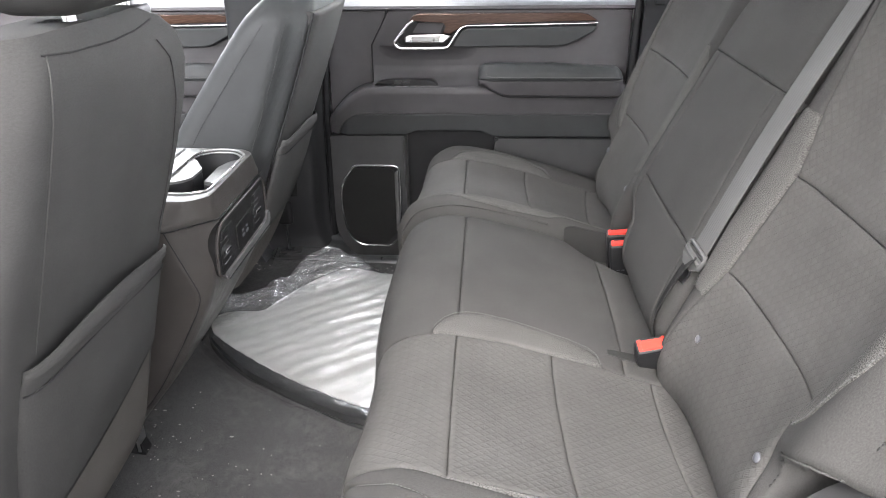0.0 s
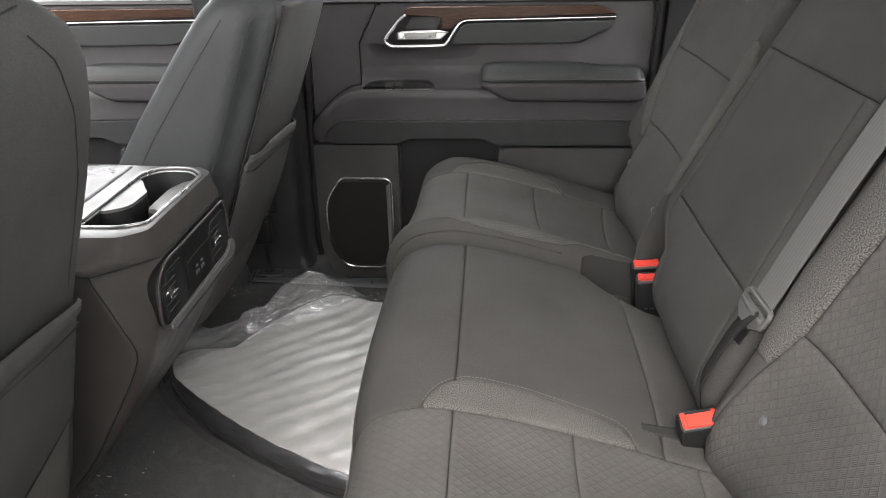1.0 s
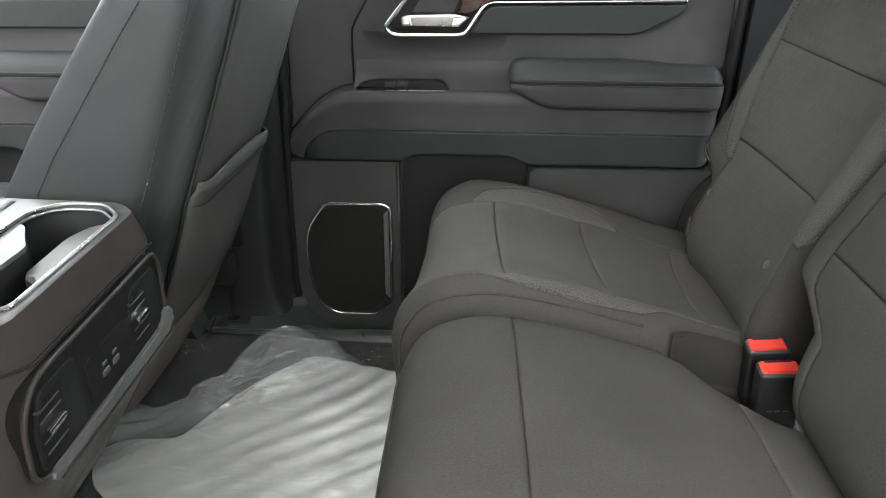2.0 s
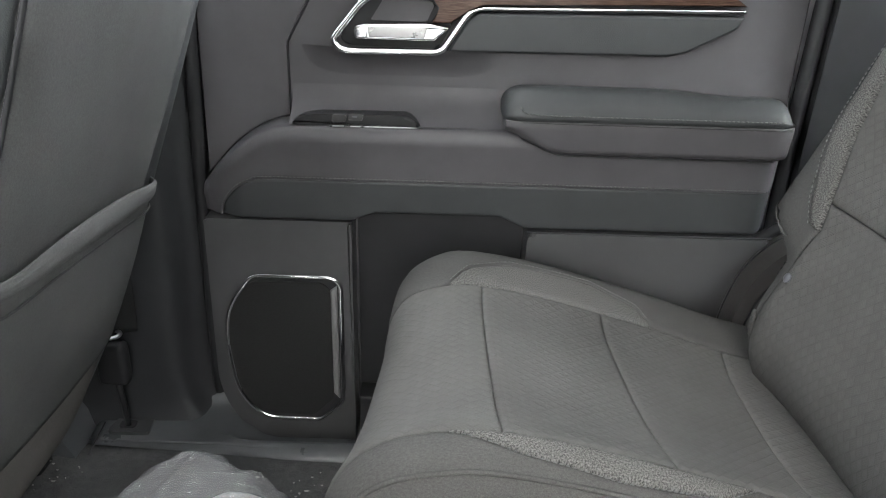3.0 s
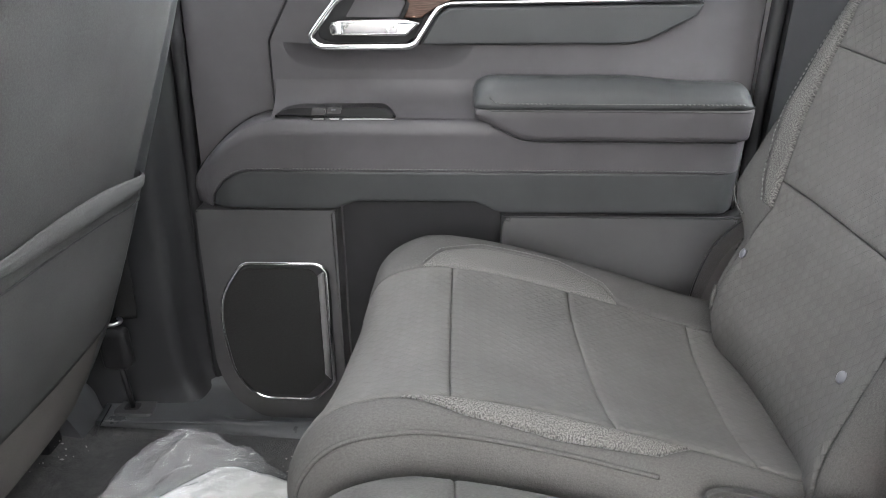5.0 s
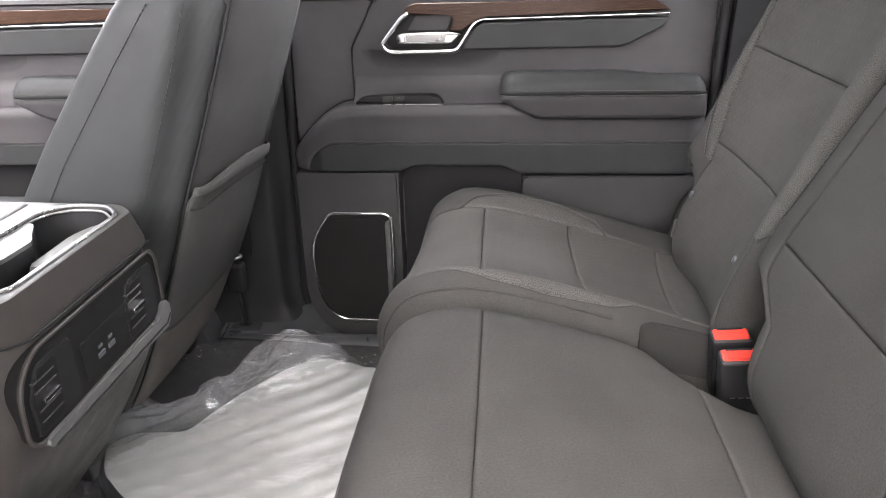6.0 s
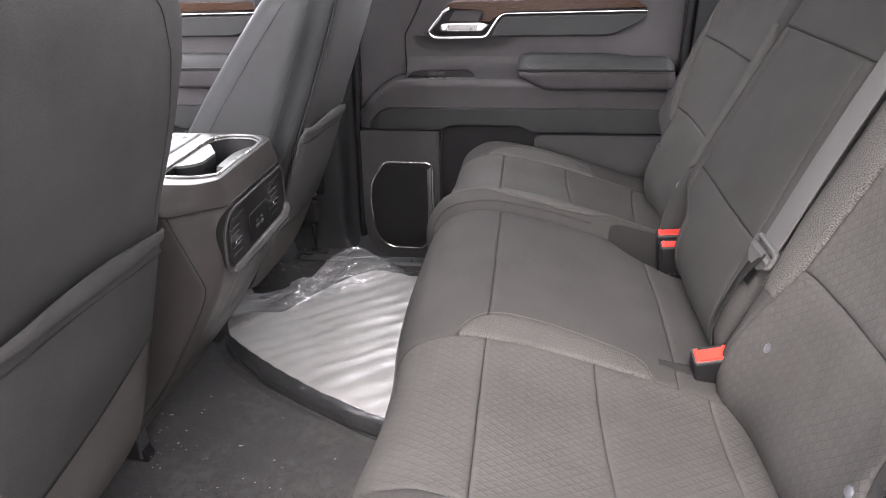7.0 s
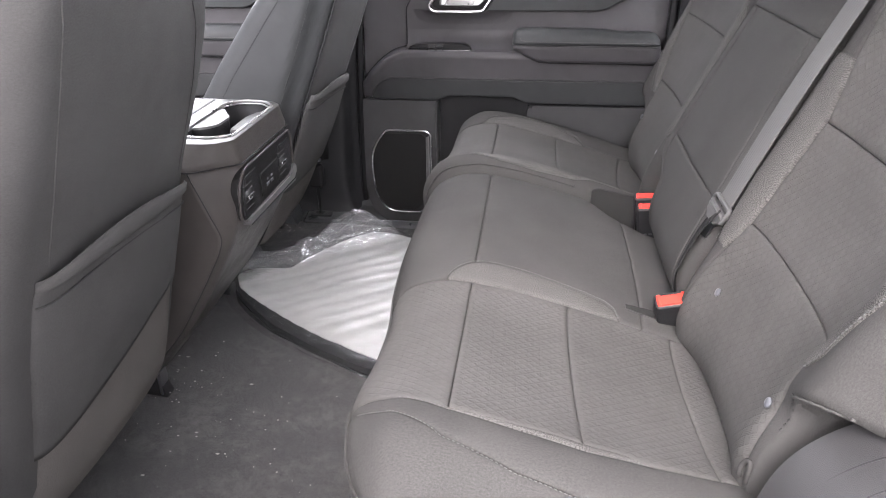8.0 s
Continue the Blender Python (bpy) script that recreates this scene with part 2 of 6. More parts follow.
def film_material(name="clear_plastic_film", milk=0.018, gloss=0.33, most=0.20, rough=0.15, relief=0.30):
    """Thin clear plastic film, faintly milky, with sharp creases."""
    m, nd, lk, b = material(name, (0.9, 0.9, 0.9), 0.12)
    out = nd["Material Output"]
    tr = nd.new("ShaderNodeBsdfTransparent")
    tr.inputs[0].default_value = (0.93, 0.935, 0.94, 1)
    haze = nd.new("ShaderNodeBsdfDiffuse")
    haze.inputs[0].default_value = (0.75, 0.76, 0.77, 1)
    veil = nd.new("ShaderNodeMixShader")
    veil.inputs[0].default_value = milk
    lk.new(tr.outputs[0], veil.inputs[1])
    lk.new(haze.outputs[0], veil.inputs[2])
    gl = nd.new("ShaderNodeBsdfGlossy")
    gl.inputs["Roughness"].default_value = rough
    fr = nd.new("ShaderNodeFresnel")
    fr.inputs[0].default_value = 1.45
    mx = nd.new("ShaderNodeMixShader")
    lk.new(math_node(nd, lk, "MINIMUM", math_node(nd, lk, "MULTIPLY", fr.outputs[0], gloss), most), mx.inputs[0])
    lk.new(veil.outputs[0], mx.inputs[1])
    lk.new(gl.outputs[0], mx.inputs[2])
    lk.new(mx.outputs[0], out.inputs["Surface"])
    ob = coords(nd, "Object")
    warp = nd.new("ShaderNodeTexNoise")
    warp.inputs["Scale"].default_value = 9
    lk.new(ob, warp.inputs["Vector"])
    bent = mix(nd, lk, "ADD", 0.05, ob, warp.outputs["Color"])
    mp = nd.new("ShaderNodeMapping")
    mp.inputs["Rotation"].default_value, mp.inputs["Scale"].default_value = (0, 0, radians(-37)), (0.25, 1.5, 1)
    lk.new(bent, mp.inputs["Vector"])
    vor = nd.new("ShaderNodeTexVoronoi")
    vor.inputs["Scale"].default_value = 26
    lk.new(mp.outputs[0], vor.inputs["Vector"])
    fine = nd.new("ShaderNodeTexVoronoi")
    fine.inputs["Scale"].default_value = 75
    lk.new(mp.outputs[0], fine.inputs["Vector"])
    n = nd.new("ShaderNodeBump")
    n.inputs["Strength"].default_value, n.inputs["Distance"].default_value = relief, 0.008
    lk.new(mix(nd, lk, "MIX", 0.2, vor.outputs["Distance"], fine.outputs["Distance"]), n.inputs["Height"])
    lk.new(n.outputs[0], gl.inputs["Normal"])
    lk.new(n.outputs[0], fr.inputs["Normal"])
    return m


def glass_material():
    m, nd, lk, b = material("window_glass", (1, 1, 1), 0.0)
    b.inputs["Transmission Weight"].default_value, b.inputs["IOR"].default_value = 1.0, 1.05
    return m


def ground_material():
    m, nd, lk, b = material("pale_concrete", (0.4, 0.39, 0.38), 0.9)
    ob = coords(nd, "Object")
    lk.new(ramp(nd, lk, noise_node(nd, lk, ob, 1.5, 8, 0.7), [(0.3, (0.30, 0.295, 0.285)), (0.7, (0.46, 0.45, 0.435))]), b.inputs["Base Color"])
    bump(nd, lk, b, noise_node(nd, lk, ob, 60, 5, 0.7), 0.4, 0.01)
    return m


MILKY = film_material("crumpled_milky_film", 0.22)
LOOSE = film_material("loose_crumpled_film", 0.09, 0.6, 0.26, 0.20, 0.6)
WEBBING, CARPET, WOOD, FILM, GLASS, CONCRETE = webbing_material(), carpet_material(), wood_material(), film_material(gloss=0.20, most=0.10, rough=0.34, relief=0.5), glass_material(), ground_material()


# ---- building tools ----
ORIGIN = {}


def thing(name, base, label, category, group="", kind=""):
    """An Empty at the base of a thing, to parent its parts."""
    ob = new(name)
    ob.empty_display_size = 0.05
    ob.location = Vector(base) * K
    ORIGIN[ob] = Vector(base) * K
    return tagged(ob, label, category, group, kind)


def mesh_part(name, verts, faces, mat, parent=None, label="", uvs=None, smooth=True):
    """A mesh from plan coordinates, linked as one part under parent (or on its own)."""
    o = ORIGIN.get(parent, Vector((0, 0, 0)))
    me = bpy.data.meshes.new(name)
    me.from_pydata([(v[0] * K - o.x, v[1] * K - o.y, v[2] * K - o.z) for v in verts], [], faces)
    me.update()
    if uvs is not None:
        layer = me.uv_layers.new(name="UVMap")
        for lp in me.loops:
            layer.data[lp.index].uv = uvs[lp.vertex_index]
    else:
        layer = me.uv_layers.new(name="UVMap")
        for p in me.polygons:
            n = p.normal
            ax = max(range(3), key=lambda i: abs(n[i]))
            a, c = ((1, 2), (0, 2), (0, 1))[ax]
            for li in p.loop_indices:
                co = me.vertices[me.loops[li].vertex_index].co
                layer.data[li].uv = (co[a], co[c])
    if smooth:
        me.shade_smooth()
    me.materials.append(mat)
    ob = new(name, me)
    ob.parent = parent
    ORIGIN[ob] = o.copy()
    if label:
        ob["label"] = label
    return ob


def part(name, bm, mat, parent=None, label="", smooth=True, sharp=35):
    bmesh.ops.recalc_face_normals(bm, faces=bm.faces[:])
    bm.verts.index_update()
    verts = [v.co[:] for v in bm.verts]
    faces = [[v.index for v in f.verts] for f in bm.faces]
    bm.free()
    ob = mesh_part(name, verts, faces, mat, parent, label, None, smooth)
    if smooth:
        ob.data.set_sharp_from_angle(angle=radians(sharp))
        md = ob.modifiers.new("normals", "WEIGHTED_NORMAL")
        md.keep_sharp = True
    return ob


class Line:
    """A smooth curve through points, by its length."""

    def __init__(self, pts, per=14, smooth=True):
        p = np.array(pts, float)
        if smooth and len(p) > 2:
            q = np.vstack([2 * p[0] - p[1], p, 2 * p[-1] - p[-2]])
            out, self.knots = [], []
            for i in range(1, len(q) - 2):
                self.knots.append(len(out))
                for t in np.linspace(0, 1, per, endpoint=False):
                    a, b, c, d = q[i - 1], q[i], q[i + 1], q[i + 2]
                    out.append(0.5 * (2 * b + (c - a) * t + (2 * a - 5 * b + 4 * c - d) * t ** 2 + (3 * b - a - 3 * c + d) * t ** 3))
            self.knots.append(len(out))
            out.append(p[-1])
            self.p = np.array(out)
        else:
            self.p, self.knots = p, list(range(len(p)))
        self.d = np.concatenate([[0], np.cumsum(np.linalg.norm(np.diff(self.p, axis=0), axis=1))])
        self.length = self.d[-1]

    def at(self, d):
        return np.array([np.interp(d, self.d, self.p[:, i]) for i in range(self.p.shape[1])])

    def tangent(self, d):
        e = 0.004
        v = self.at(min(d + e, self.length)) - self.at(max(d - e, 0))
        return v / (np.linalg.norm(v) + 1e-9)

    def knot(self, i):
        return self.d[self.knots[i]]

    def where(self, axis, value, lo=0.0, hi=1.0):
        """The length at which a coordinate passes a value, sought between two shares of the whole."""
        ds = np.linspace(lo * self.length, hi * self.length, 600)
        vals = np.interp(ds, self.d, self.p[:, axis])
        return float(ds[np.argmin(abs(vals - value))])

    def points(self, step):
        n = max(2, int(self.length / step) + 1)
        return [self.at(d) for d in np.linspace(0, self.length, n)]


class Skin:
    """Upholstery: a profile in x and z, swept across y with a crown given as (y, rise)."""

    shift = None

    def __init__(self, profile, cross, warp=None, extra=None):
        self.prof, self.cross, self.warp, self.extra = Line(profile), Line(cross), warp, extra

    def at(self, s, w, lift=0.0):
        if self.shift:
            s = s - self.shift(s, w)
        p, t = self.prof.at(s), self.prof.tangent(s)
        y, h = self.cross.at(w)
        h += lift + (self.extra(s, y) if self.extra else 0.0)
        if self.warp:
            y = self.warp(p, y)
        return np.array([p[0] - t[1] * h, y, p[1] + t[0] * h])

    def sx(self, x, lo=0.0, hi=1.0):
        return self.prof.where(0, x, lo, hi)

    def sz(self, z, lo=0.0, hi=1.0):
        return self.prof.where(1, z, lo, hi)

    def wy(self, y, lo=0.0, hi=1.0):
        return self.cross.where(0, y, lo, hi)


def spread(length, step, rows=(0.0, 0.0012, 0.003, 0.0065)):
    """Shares of a length: dense at both ends, even between."""
    if length < 0.03:
        return np.linspace(0, 1, 9)
    mid = np.linspace(rows[-1], length - rows[-1], max(3, int(length / step)))
    return np.concatenate([rows[:-1], mid, [length - r for r in rows[-2::-1]]]) / length


def panel(name, skin, s0, s1, f0, f1, mat, parent, label="", puff=0.0024, lift=0.0, step=0.011, edge=0.0048):
    """A sewn panel of a skin between two lengths and two side lines, its edges drawn down into the seams."""
    lo = f0 if callable(f0) else (lambda s: f0)
    hi = f1 if callable(f1) else (lambda s: f1)
    s0, s1 = s0 + 0.0003, s1 - 0.0003
    mid = 0.5 * (s0 + s1)
    us = spread(s1 - s0, step)
    vs = spread(max(abs(hi(mid) - lo(mid)), 0.012), step)
    verts, uvs = [], []
    for u in us:
        s = s0 + (s1 - s0) * u
        a, b = lo(s) + 0.0003, hi(s) - 0.0003
        for v in vs:
            w = a + (b - a) * v
            d = min(u * (s1 - s0), (1 - u) * (s1 - s0), v * abs(b - a), (1 - v) * abs(b - a))
            dip = puff * max(0.0, 1 - d / edge) ** 2
            verts.append(skin.at(s, w, lift - dip))
            uvs.append((s * K, w * K))
    n, m = len(us), len(vs)
    # a hem turned inwards all round gives the panel its thickness
    ring = [j for j in range(m)] + [i * m + m - 1 for i in range(1, n)] + [(n - 1) * m + j for j in range(m - 2, -1, -1)] + [i * m for i in range(n - 2, 0, -1)]
    base = len(verts)
    for k in ring:
        u, v = us[k // m], vs[k % m]
        s = s0 + (s1 - s0) * u
        w = lo(s) + 0.0003 + (hi(s) - lo(s) - 0.0006) * v
        verts.append(skin.at(s, w, lift - puff - 0.008))
        uvs.append(uvs[k])
    faces = [(i * m + j, i * m + j + 1, (i + 1) * m + j + 1, (i + 1) * m + j) for i in range(n - 1) for j in range(m - 1)]
    r = len(ring)
    faces += [(ring[(k + 1) % r], ring[k], base + k, base + (k + 1) % r) for k in range(r)]
    return mesh_part(name, verts, faces, mat, parent, label, uvs)


def underbody(name, skin, mat, parent, depth=0.0085, step=0.02, s0=0.0, s1=None):
    """The foam block under the panels, closed at its ends."""
    s1 = skin.prof.length if s1 is None else s1
    ss, ws = np.linspace(s0, s1, int((s1 - s0) / step) + 2), np.linspace(0, skin.cross.length, int(skin.cross.length / step) + 2)
    verts = [skin.at(s, w, -depth) for s in ss for w in ws]
    m, n = len(ws), len(ss)
    faces = [(i * m + j, i * m + j + 1, (i + 1) * m + j + 1, (i + 1) * m + j) for i in range(n - 1) for j in range(m - 1)]
    faces += [tuple(range(m - 1, -1, -1)), tuple((n - 1) * m + j for j in range(m))]
    return mesh_part(name, verts, faces, mat, parent, "", [(s * K, w * K) for s in ss for w in ws])


def tube_data(pts, r, sides=8, closed=False, squash=1.0):
    pts = [Vector(p) for p in pts]
    n = len(pts)
    verts, faces = [], []
    prev = None
    for i, p in enumerate(pts):
        a, b = (pts[i - 1], pts[(i + 1) % n]) if closed else (pts[max(i - 1, 0)], pts[min(i + 1, n - 1)])
        t = (b - a).normalized()
        if prev is None:
            prev = Vector((0, 0, 1)) if abs(t.z) < 0.9 else Vector((1, 0, 0))
        side = (prev - t * prev.dot(t)).normalized()
        prev = side
        up = t.cross(side)
        rr = r(i / max(n - 1, 1)) if callable(r) else r
        for k in range(sides):
            a2 = 2 * math.pi * k / sides
            verts.append(p + side * math.cos(a2) * rr + up * math.sin(a2) * rr * squash)
    last = n if closed else n - 1
    for i in range(last):
        j = (i + 1) % n
        for k in range(sides):
            k2 = (k + 1) % sides
            faces.append((i * sides + k, i * sides + k2, j * sides + k2, j * sides + k))
    if not closed:
        faces += [tuple(range(sides - 1, -1, -1)), tuple((n - 1) * sides + k for k in range(sides))]
    return verts, faces


def tube(name, pts, r, mat, parent, label="", sides=8, closed=False, squash=1.0):
    v, f = tube_data(pts, r, sides, closed, squash)
    return mesh_part(name, v, f, mat, parent, label)


def stitches(name, pts, mat, parent, long=0.0030, gap=0.0020, r=0.0007, out=None):
    """A row of single stitches along a line of points."""
    ln = Line(pts, smooth=False)
    verts, faces, d = [], [], gap
    while d + long < ln.length:
        a, b = Vector(ln.at(d)), Vector(ln.at(d + long))
        m = (a + b) / 2 + (Vector(out) * r if out is not None else Vector((0, 0, r * 0.5)))
        v, f = tube_data([a, m, b], lambda q: r * (1.0 if 0.2 < q < 0.8 else 0.6), 5)
        o = len(verts)
        verts += v
        faces += [tuple(i + o for i in g) for g in f]
        d += long + gap
    return mesh_part(name, verts, faces, mat, parent)


def box(lo, hi, r=0.004, seg=3):
    bm = bmesh.new()
    bmesh.ops.create_cube(bm, size=1.0)
    lo, hi = Vector(lo), Vector(hi)
    for v in bm.verts:
        v.co = Vector((lo[i] + (hi[i] - lo[i]) * (v.co[i] + 0.5) for i in range(3)))
    if r:
        bmesh.ops.bevel(bm, geom=bm.edges[:], offset=r, segments=seg, profile=0.5, affect="EDGES")
    return bm


def prism(poly, axis, a, b, r=0.004, seg=3, both=False):
    """A plate of that outline between two places on an axis; the rim at a is rounded (both: at b too)."""
    def place(u, v, w):
        return {"x": (w, u, v), "y": (u, w, v), "z": (u, v, w)}[axis]
    bm = bmesh.new()
    fa = [bm.verts.new(place(u, v, a)) for u, v in poly]
    fb = [bm.verts.new(place(u, v, b)) for u, v in poly]
    n = len(poly)
    bm.faces.new(fa)
    bm.faces.new(fb[::-1])
    for i in range(n):
        bm.faces.new((fa[i], fb[i], fb[(i + 1) % n], fa[(i + 1) % n]))
    bm.edges.ensure_lookup_table()
    if r:
        rims = [e for e in bm.edges if all(v in fa for v in e.verts) or (both and all(v in fb for v in e.verts))]
        bmesh.ops.bevel(bm, geom=rims, offset=r, segments=seg, profile=0.5, affect="EDGES")
    bmesh.ops.recalc_face_normals(bm, faces=bm.faces[:])
    return bm


def rounded(poly, r, seg=4):
    """The outline with its corners rounded; r: one radius or one for each corner."""
    out, n = [], len(poly)
    for i in range(n):
        p, a, b = Vector(poly[i]), Vector(poly[i - 1]), Vector(poly[(i + 1) % n])
        ri = r[i] if isinstance(r, (list, tuple)) else r
        ri = min(ri, (a - p).length * 0.48, (b - p).length * 0.48)
        if ri < 1e-5:
            out.append(tuple(p))
            continue
        s, e = p + (a - p).normalized() * ri, p + (b - p).normalized() * ri
        for k in range(seg + 1):
            t = k / seg
            out.append(tuple(s * (1 - t) ** 2 + p * 2 * t * (1 - t) + e * t * t))
    return out


def loft(rings, cap=True):
    m = len(rings[0])
    verts = [p for r in rings for p in r]
    faces = [(i * m + j, i * m + (j + 1) % m, (i + 1) * m + (j + 1) % m, (i + 1) * m + j) for i in range(len(rings) - 1) for j in range(m)]
    if cap:
        faces += [tuple(range(m - 1, -1, -1)), tuple((len(rings) - 1) * m + j for j in range(m))]
    return verts, faces


def ribbon(name, pts, across, thick, mat, parent, label=""):
    """A flat strap along points; across: its half-width vector at each point."""
    verts, uvs, faces, d = [], [], [], 0.0
    for i, p in enumerate(pts):
        p, a = Vector(p), Vector(across[i])
        t = (Vector(pts[min(i + 1, len(pts) - 1)]) - Vector(pts[max(i - 1, 0)])).normalized()
        n = t.cross(a).normalized() * thick * 0.5
        if i:
            d += (p - Vector(pts[i - 1])).length
        w = a.length
        ring = [(-1, 1), (-0.92, 1.6), (0, 1.6), (0.92, 1.6), (1, 1), (1, -1), (0, -1.2), (-1, -1)]
        for u, v in ring:
            verts.append(p + a * u + n * v)
            uvs.append((d * K, u * w * K))
    m = 8
    for i in range(len(pts) - 1):
        for k in range(m):
            faces.append((i * m + k, i * m + (k + 1) % m, (i + 1) * m + (k + 1) % m, (i + 1) * m + k))
    faces += [tuple(range(m - 1, -1, -1)), tuple((len(pts) - 1) * m + k for k in range(m))]
    return mesh_part(name, verts, faces, mat, parent, label, uvs)


# ---- the cabin ----
def carpet_floor():
    xs, ys = np.linspace(-1.45, 0.62, 110), np.linspace(0.47, 1.905, 80)
    verts = []
    for x in xs:
        for y in ys:
            z = 0.004 * noise.noise((x * 5, y * 5, 0.0)) + 0.0012 * noise.noise((x * 40, y * 40, 3.0))
            z += 0.035 * max(0.0, min(1.0, (-0.55 - x) / 0.25))
            z += 0.02 * math.exp(-((y - 1.19) / 0.13) ** 2)
            z -= 0.055 * max(0.0, min(1.0, (y - 1.850) / 0.02))
            verts.append((x, y, z))
    m = len(ys)
    faces = [(i * m + j, i * m + j + 1, (i + 1) * m + j + 1, (i + 1) * m + j)[::-1] for i in range(len(xs) - 1) for j in range(m - 1)]
    n = len(verts)
    verts += [(-1.45, 0.47, -0.06), (0.62, 0.47, -0.06), (0.62, 1.905, -0.06), (-1.45, 1.905, -0.06)]
    faces.append((n, n + 3, n + 2, n + 1))
    ob = mesh_part("floor", verts, faces, CARPET)
    return tagged(ob, "dark charcoal cabin carpet with dust and pale crumbs", "floor", kind="structure")


carpet_floor()


def outline_strip(name, pts, r, mat, parent, label="", squash=1.0, closed=False, sides=10):
    return tube(name, Line(pts, smooth=False).points(0.006), r, mat, parent, label, sides, closed, squash)


def far_door(name, dx, label, speaker):
    """A door trim facing the cabin; the trim faces lie between y = 1.86 and 1.96."""
    def sh(poly):
        return [(u + dx, v) for u, v in poly]

    def p3(pts, y):
        return [(u + dx, y, v) for u, v in pts]

    d = thing(name, (dx, 1.95, -0.02), label, "door", kind="structure")
    part("door_skin", prism(sh([(-0.391, -0.05), (-0.391, 0.645), (-0.30, 0.648), (0.382, 0.648), (0.380, 0.45), (0.380, -0.05)]), "y", 1.957, 2.05, 0.004), SOFT, d)
    # upper trim: a narrow front flange and the main field, with a joint between them
    part("front_flange", prism(sh(rounded([(-0.389, 0.36), (-0.384, 0.646), (-0.231, 0.646), (-0.247, 0.613), (-0.275, 0.563), (-0.275, 0.36)], 0.006)), "y", 1.951, 1.97, 0.003), SOFT, d)
    part("upper_panel", prism(sh(rounded([(-0.271, 0.36), (-0.271, 0.562), (-0.242, 0.613), (-0.226, 0.646), (0.374, 0.646), (0.373, 0.5), (0.372, 0.36)], 0.006)), "y", 1.948, 1.97, 0.004), SOFT, d)
    part("belt_moulding", prism([(1.945, 0.6465), (1.940, 0.650), (1.944, 0.657), (1.965, 0.662), (2.05, 0.662), (2.05, 0.6465)], "x", -0.38 + dx, 0.40 + dx, 0.003), SOFT, d)
    # padded middle with its stitched line
    def eased(x, y):
        """The pads run out into the door skin towards both edges."""
        if y > 1.945:
            return y
        return y + 0.042 * max(0.0, min(1.0, (x - 0.340) / 0.036)) ** 2 + 0.034 * max(0.0, min(1.0, (-0.335 - x) / 0.055)) ** 1.5

    def swept(nm, line, under, section, mat):
        rings = [[(q[0] + dx, eased(q[0], y), z) for y, z in section(q[1], under(q[0]))] for q in line]
        v, f = loft(rings)
        ob = mesh_part(nm, v, f, mat, d)
        ob.data.set_sharp_from_angle(angle=radians(50))
        return ob

    crest = Line([(-0.392, 0.378), (-0.372, 0.402), (-0.352, 0.423), (-0.330, 0.4415), (-0.306, 0.4560), (-0.284, 0.4635), (-0.25, 0.4668), (-0.20, 0.467), (0.08, 0.467), (0.376, 0.467)]).points(0.005)
    seam = Line([(-0.3660, 0.3440), (-0.3620, 0.3540), (-0.352, 0.3690), (-0.338, 0.3825), (-0.320, 0.3915), (-0.300, 0.3945), (-0.20, 0.3950), (0.08, 0.3950), (0.376, 0.3950)]).points(0.005)
    sx, sz = [q[0] for q in seam], [q[1] for q in seam]
    swept("middle_pad", crest, lambda x: 0.337 if x < -0.366 else float(np.interp(x, sx, sz)) - 0.001,
          lambda t, b: rounded([(1.956, b), (1.9005, b), (1.8980, b + 0.45 * (t - b)), (1.8935, t - 0.016), (1.8985, t - 0.0025), (1.9095, t), (1.956, t + 0.0015)], [0.001, 0.003, 0.02, 0.02, 0.008, 0.006, 0.001], 6), SOFT)
    swept("lower_pad", seam, lambda x: float(np.interp(x, (-0.366, -0.190, -0.160, 0.006, 0.042, 0.38), (0.3365, 0.3365, 0.349, 0.349, 0.333, 0.333))),
          lambda t, b: rounded([(1.956, b), (1.9095, b), (1.9080, b + 0.004), (1.9030, t - 0.004), (1.9045, t - 0.0005), (1.956, t)], [0.001, 0.002, 0.004, 0.004, 0.002, 0.001], 5), LEATHER)
    stitches("stitching", [(x + dx, eased(x, 1.8985), z + 0.0038) for x, z in zip(sx, sz) if x < 0.350], THREAD, d, 0.0032, 0.0020, 0.0009, (0, -1, 0))
    # dark joints between the mouldings
    for nm, line, y in (("joint", [(-0.273, 0.468), (-0.273, 0.563), (-0.2445, 0.613), (-0.229, 0.645)], 1.9505),
                        ("joint", [(-0.388, 0.3335), (-0.189, 0.3335)], 1.9085),
                        ("joint", [(0.046, 0.3282), (0.375, 0.3282)], 1.9085),
                        ("joint", [(-0.391, 0.383), (-0.372, 0.4045), (-0.352, 0.4255), (-0.330, 0.4440), (-0.306, 0.4585), (-0.284, 0.4660), (-0.27, 0.468)], 1.951),
                        ("joint", [(-0.071, 0.5575), (0.216, 0.5605), (0.290, 0.599)], 1.9465)):
        tube(nm, Line(p3(line, y), smooth=False).points(0.01), 0.0016, DARK, d, "", 6)
    # armrest
    rings = []
    for x in np.concatenate([np.linspace(0.002, 0.03, 9), np.linspace(0.04, 0.335, 26), [0.343, 0.350, 0.355, 0.358]]):
        e = max(0.0, (0.030 - x) / 0.028)
        tip = 1 - math.sqrt(max(0.0, 1 - e * e)) if e > 0 else (max(0.0, (x - 0.335) / 0.023) ** 2 * 0.9)
        t = 0.530 - 0.007 * max(0.0, min(1.0, (x - 0.20) / 0.08)) - 0.020 * tip
        f = 1.8625 + 0.014 * tip
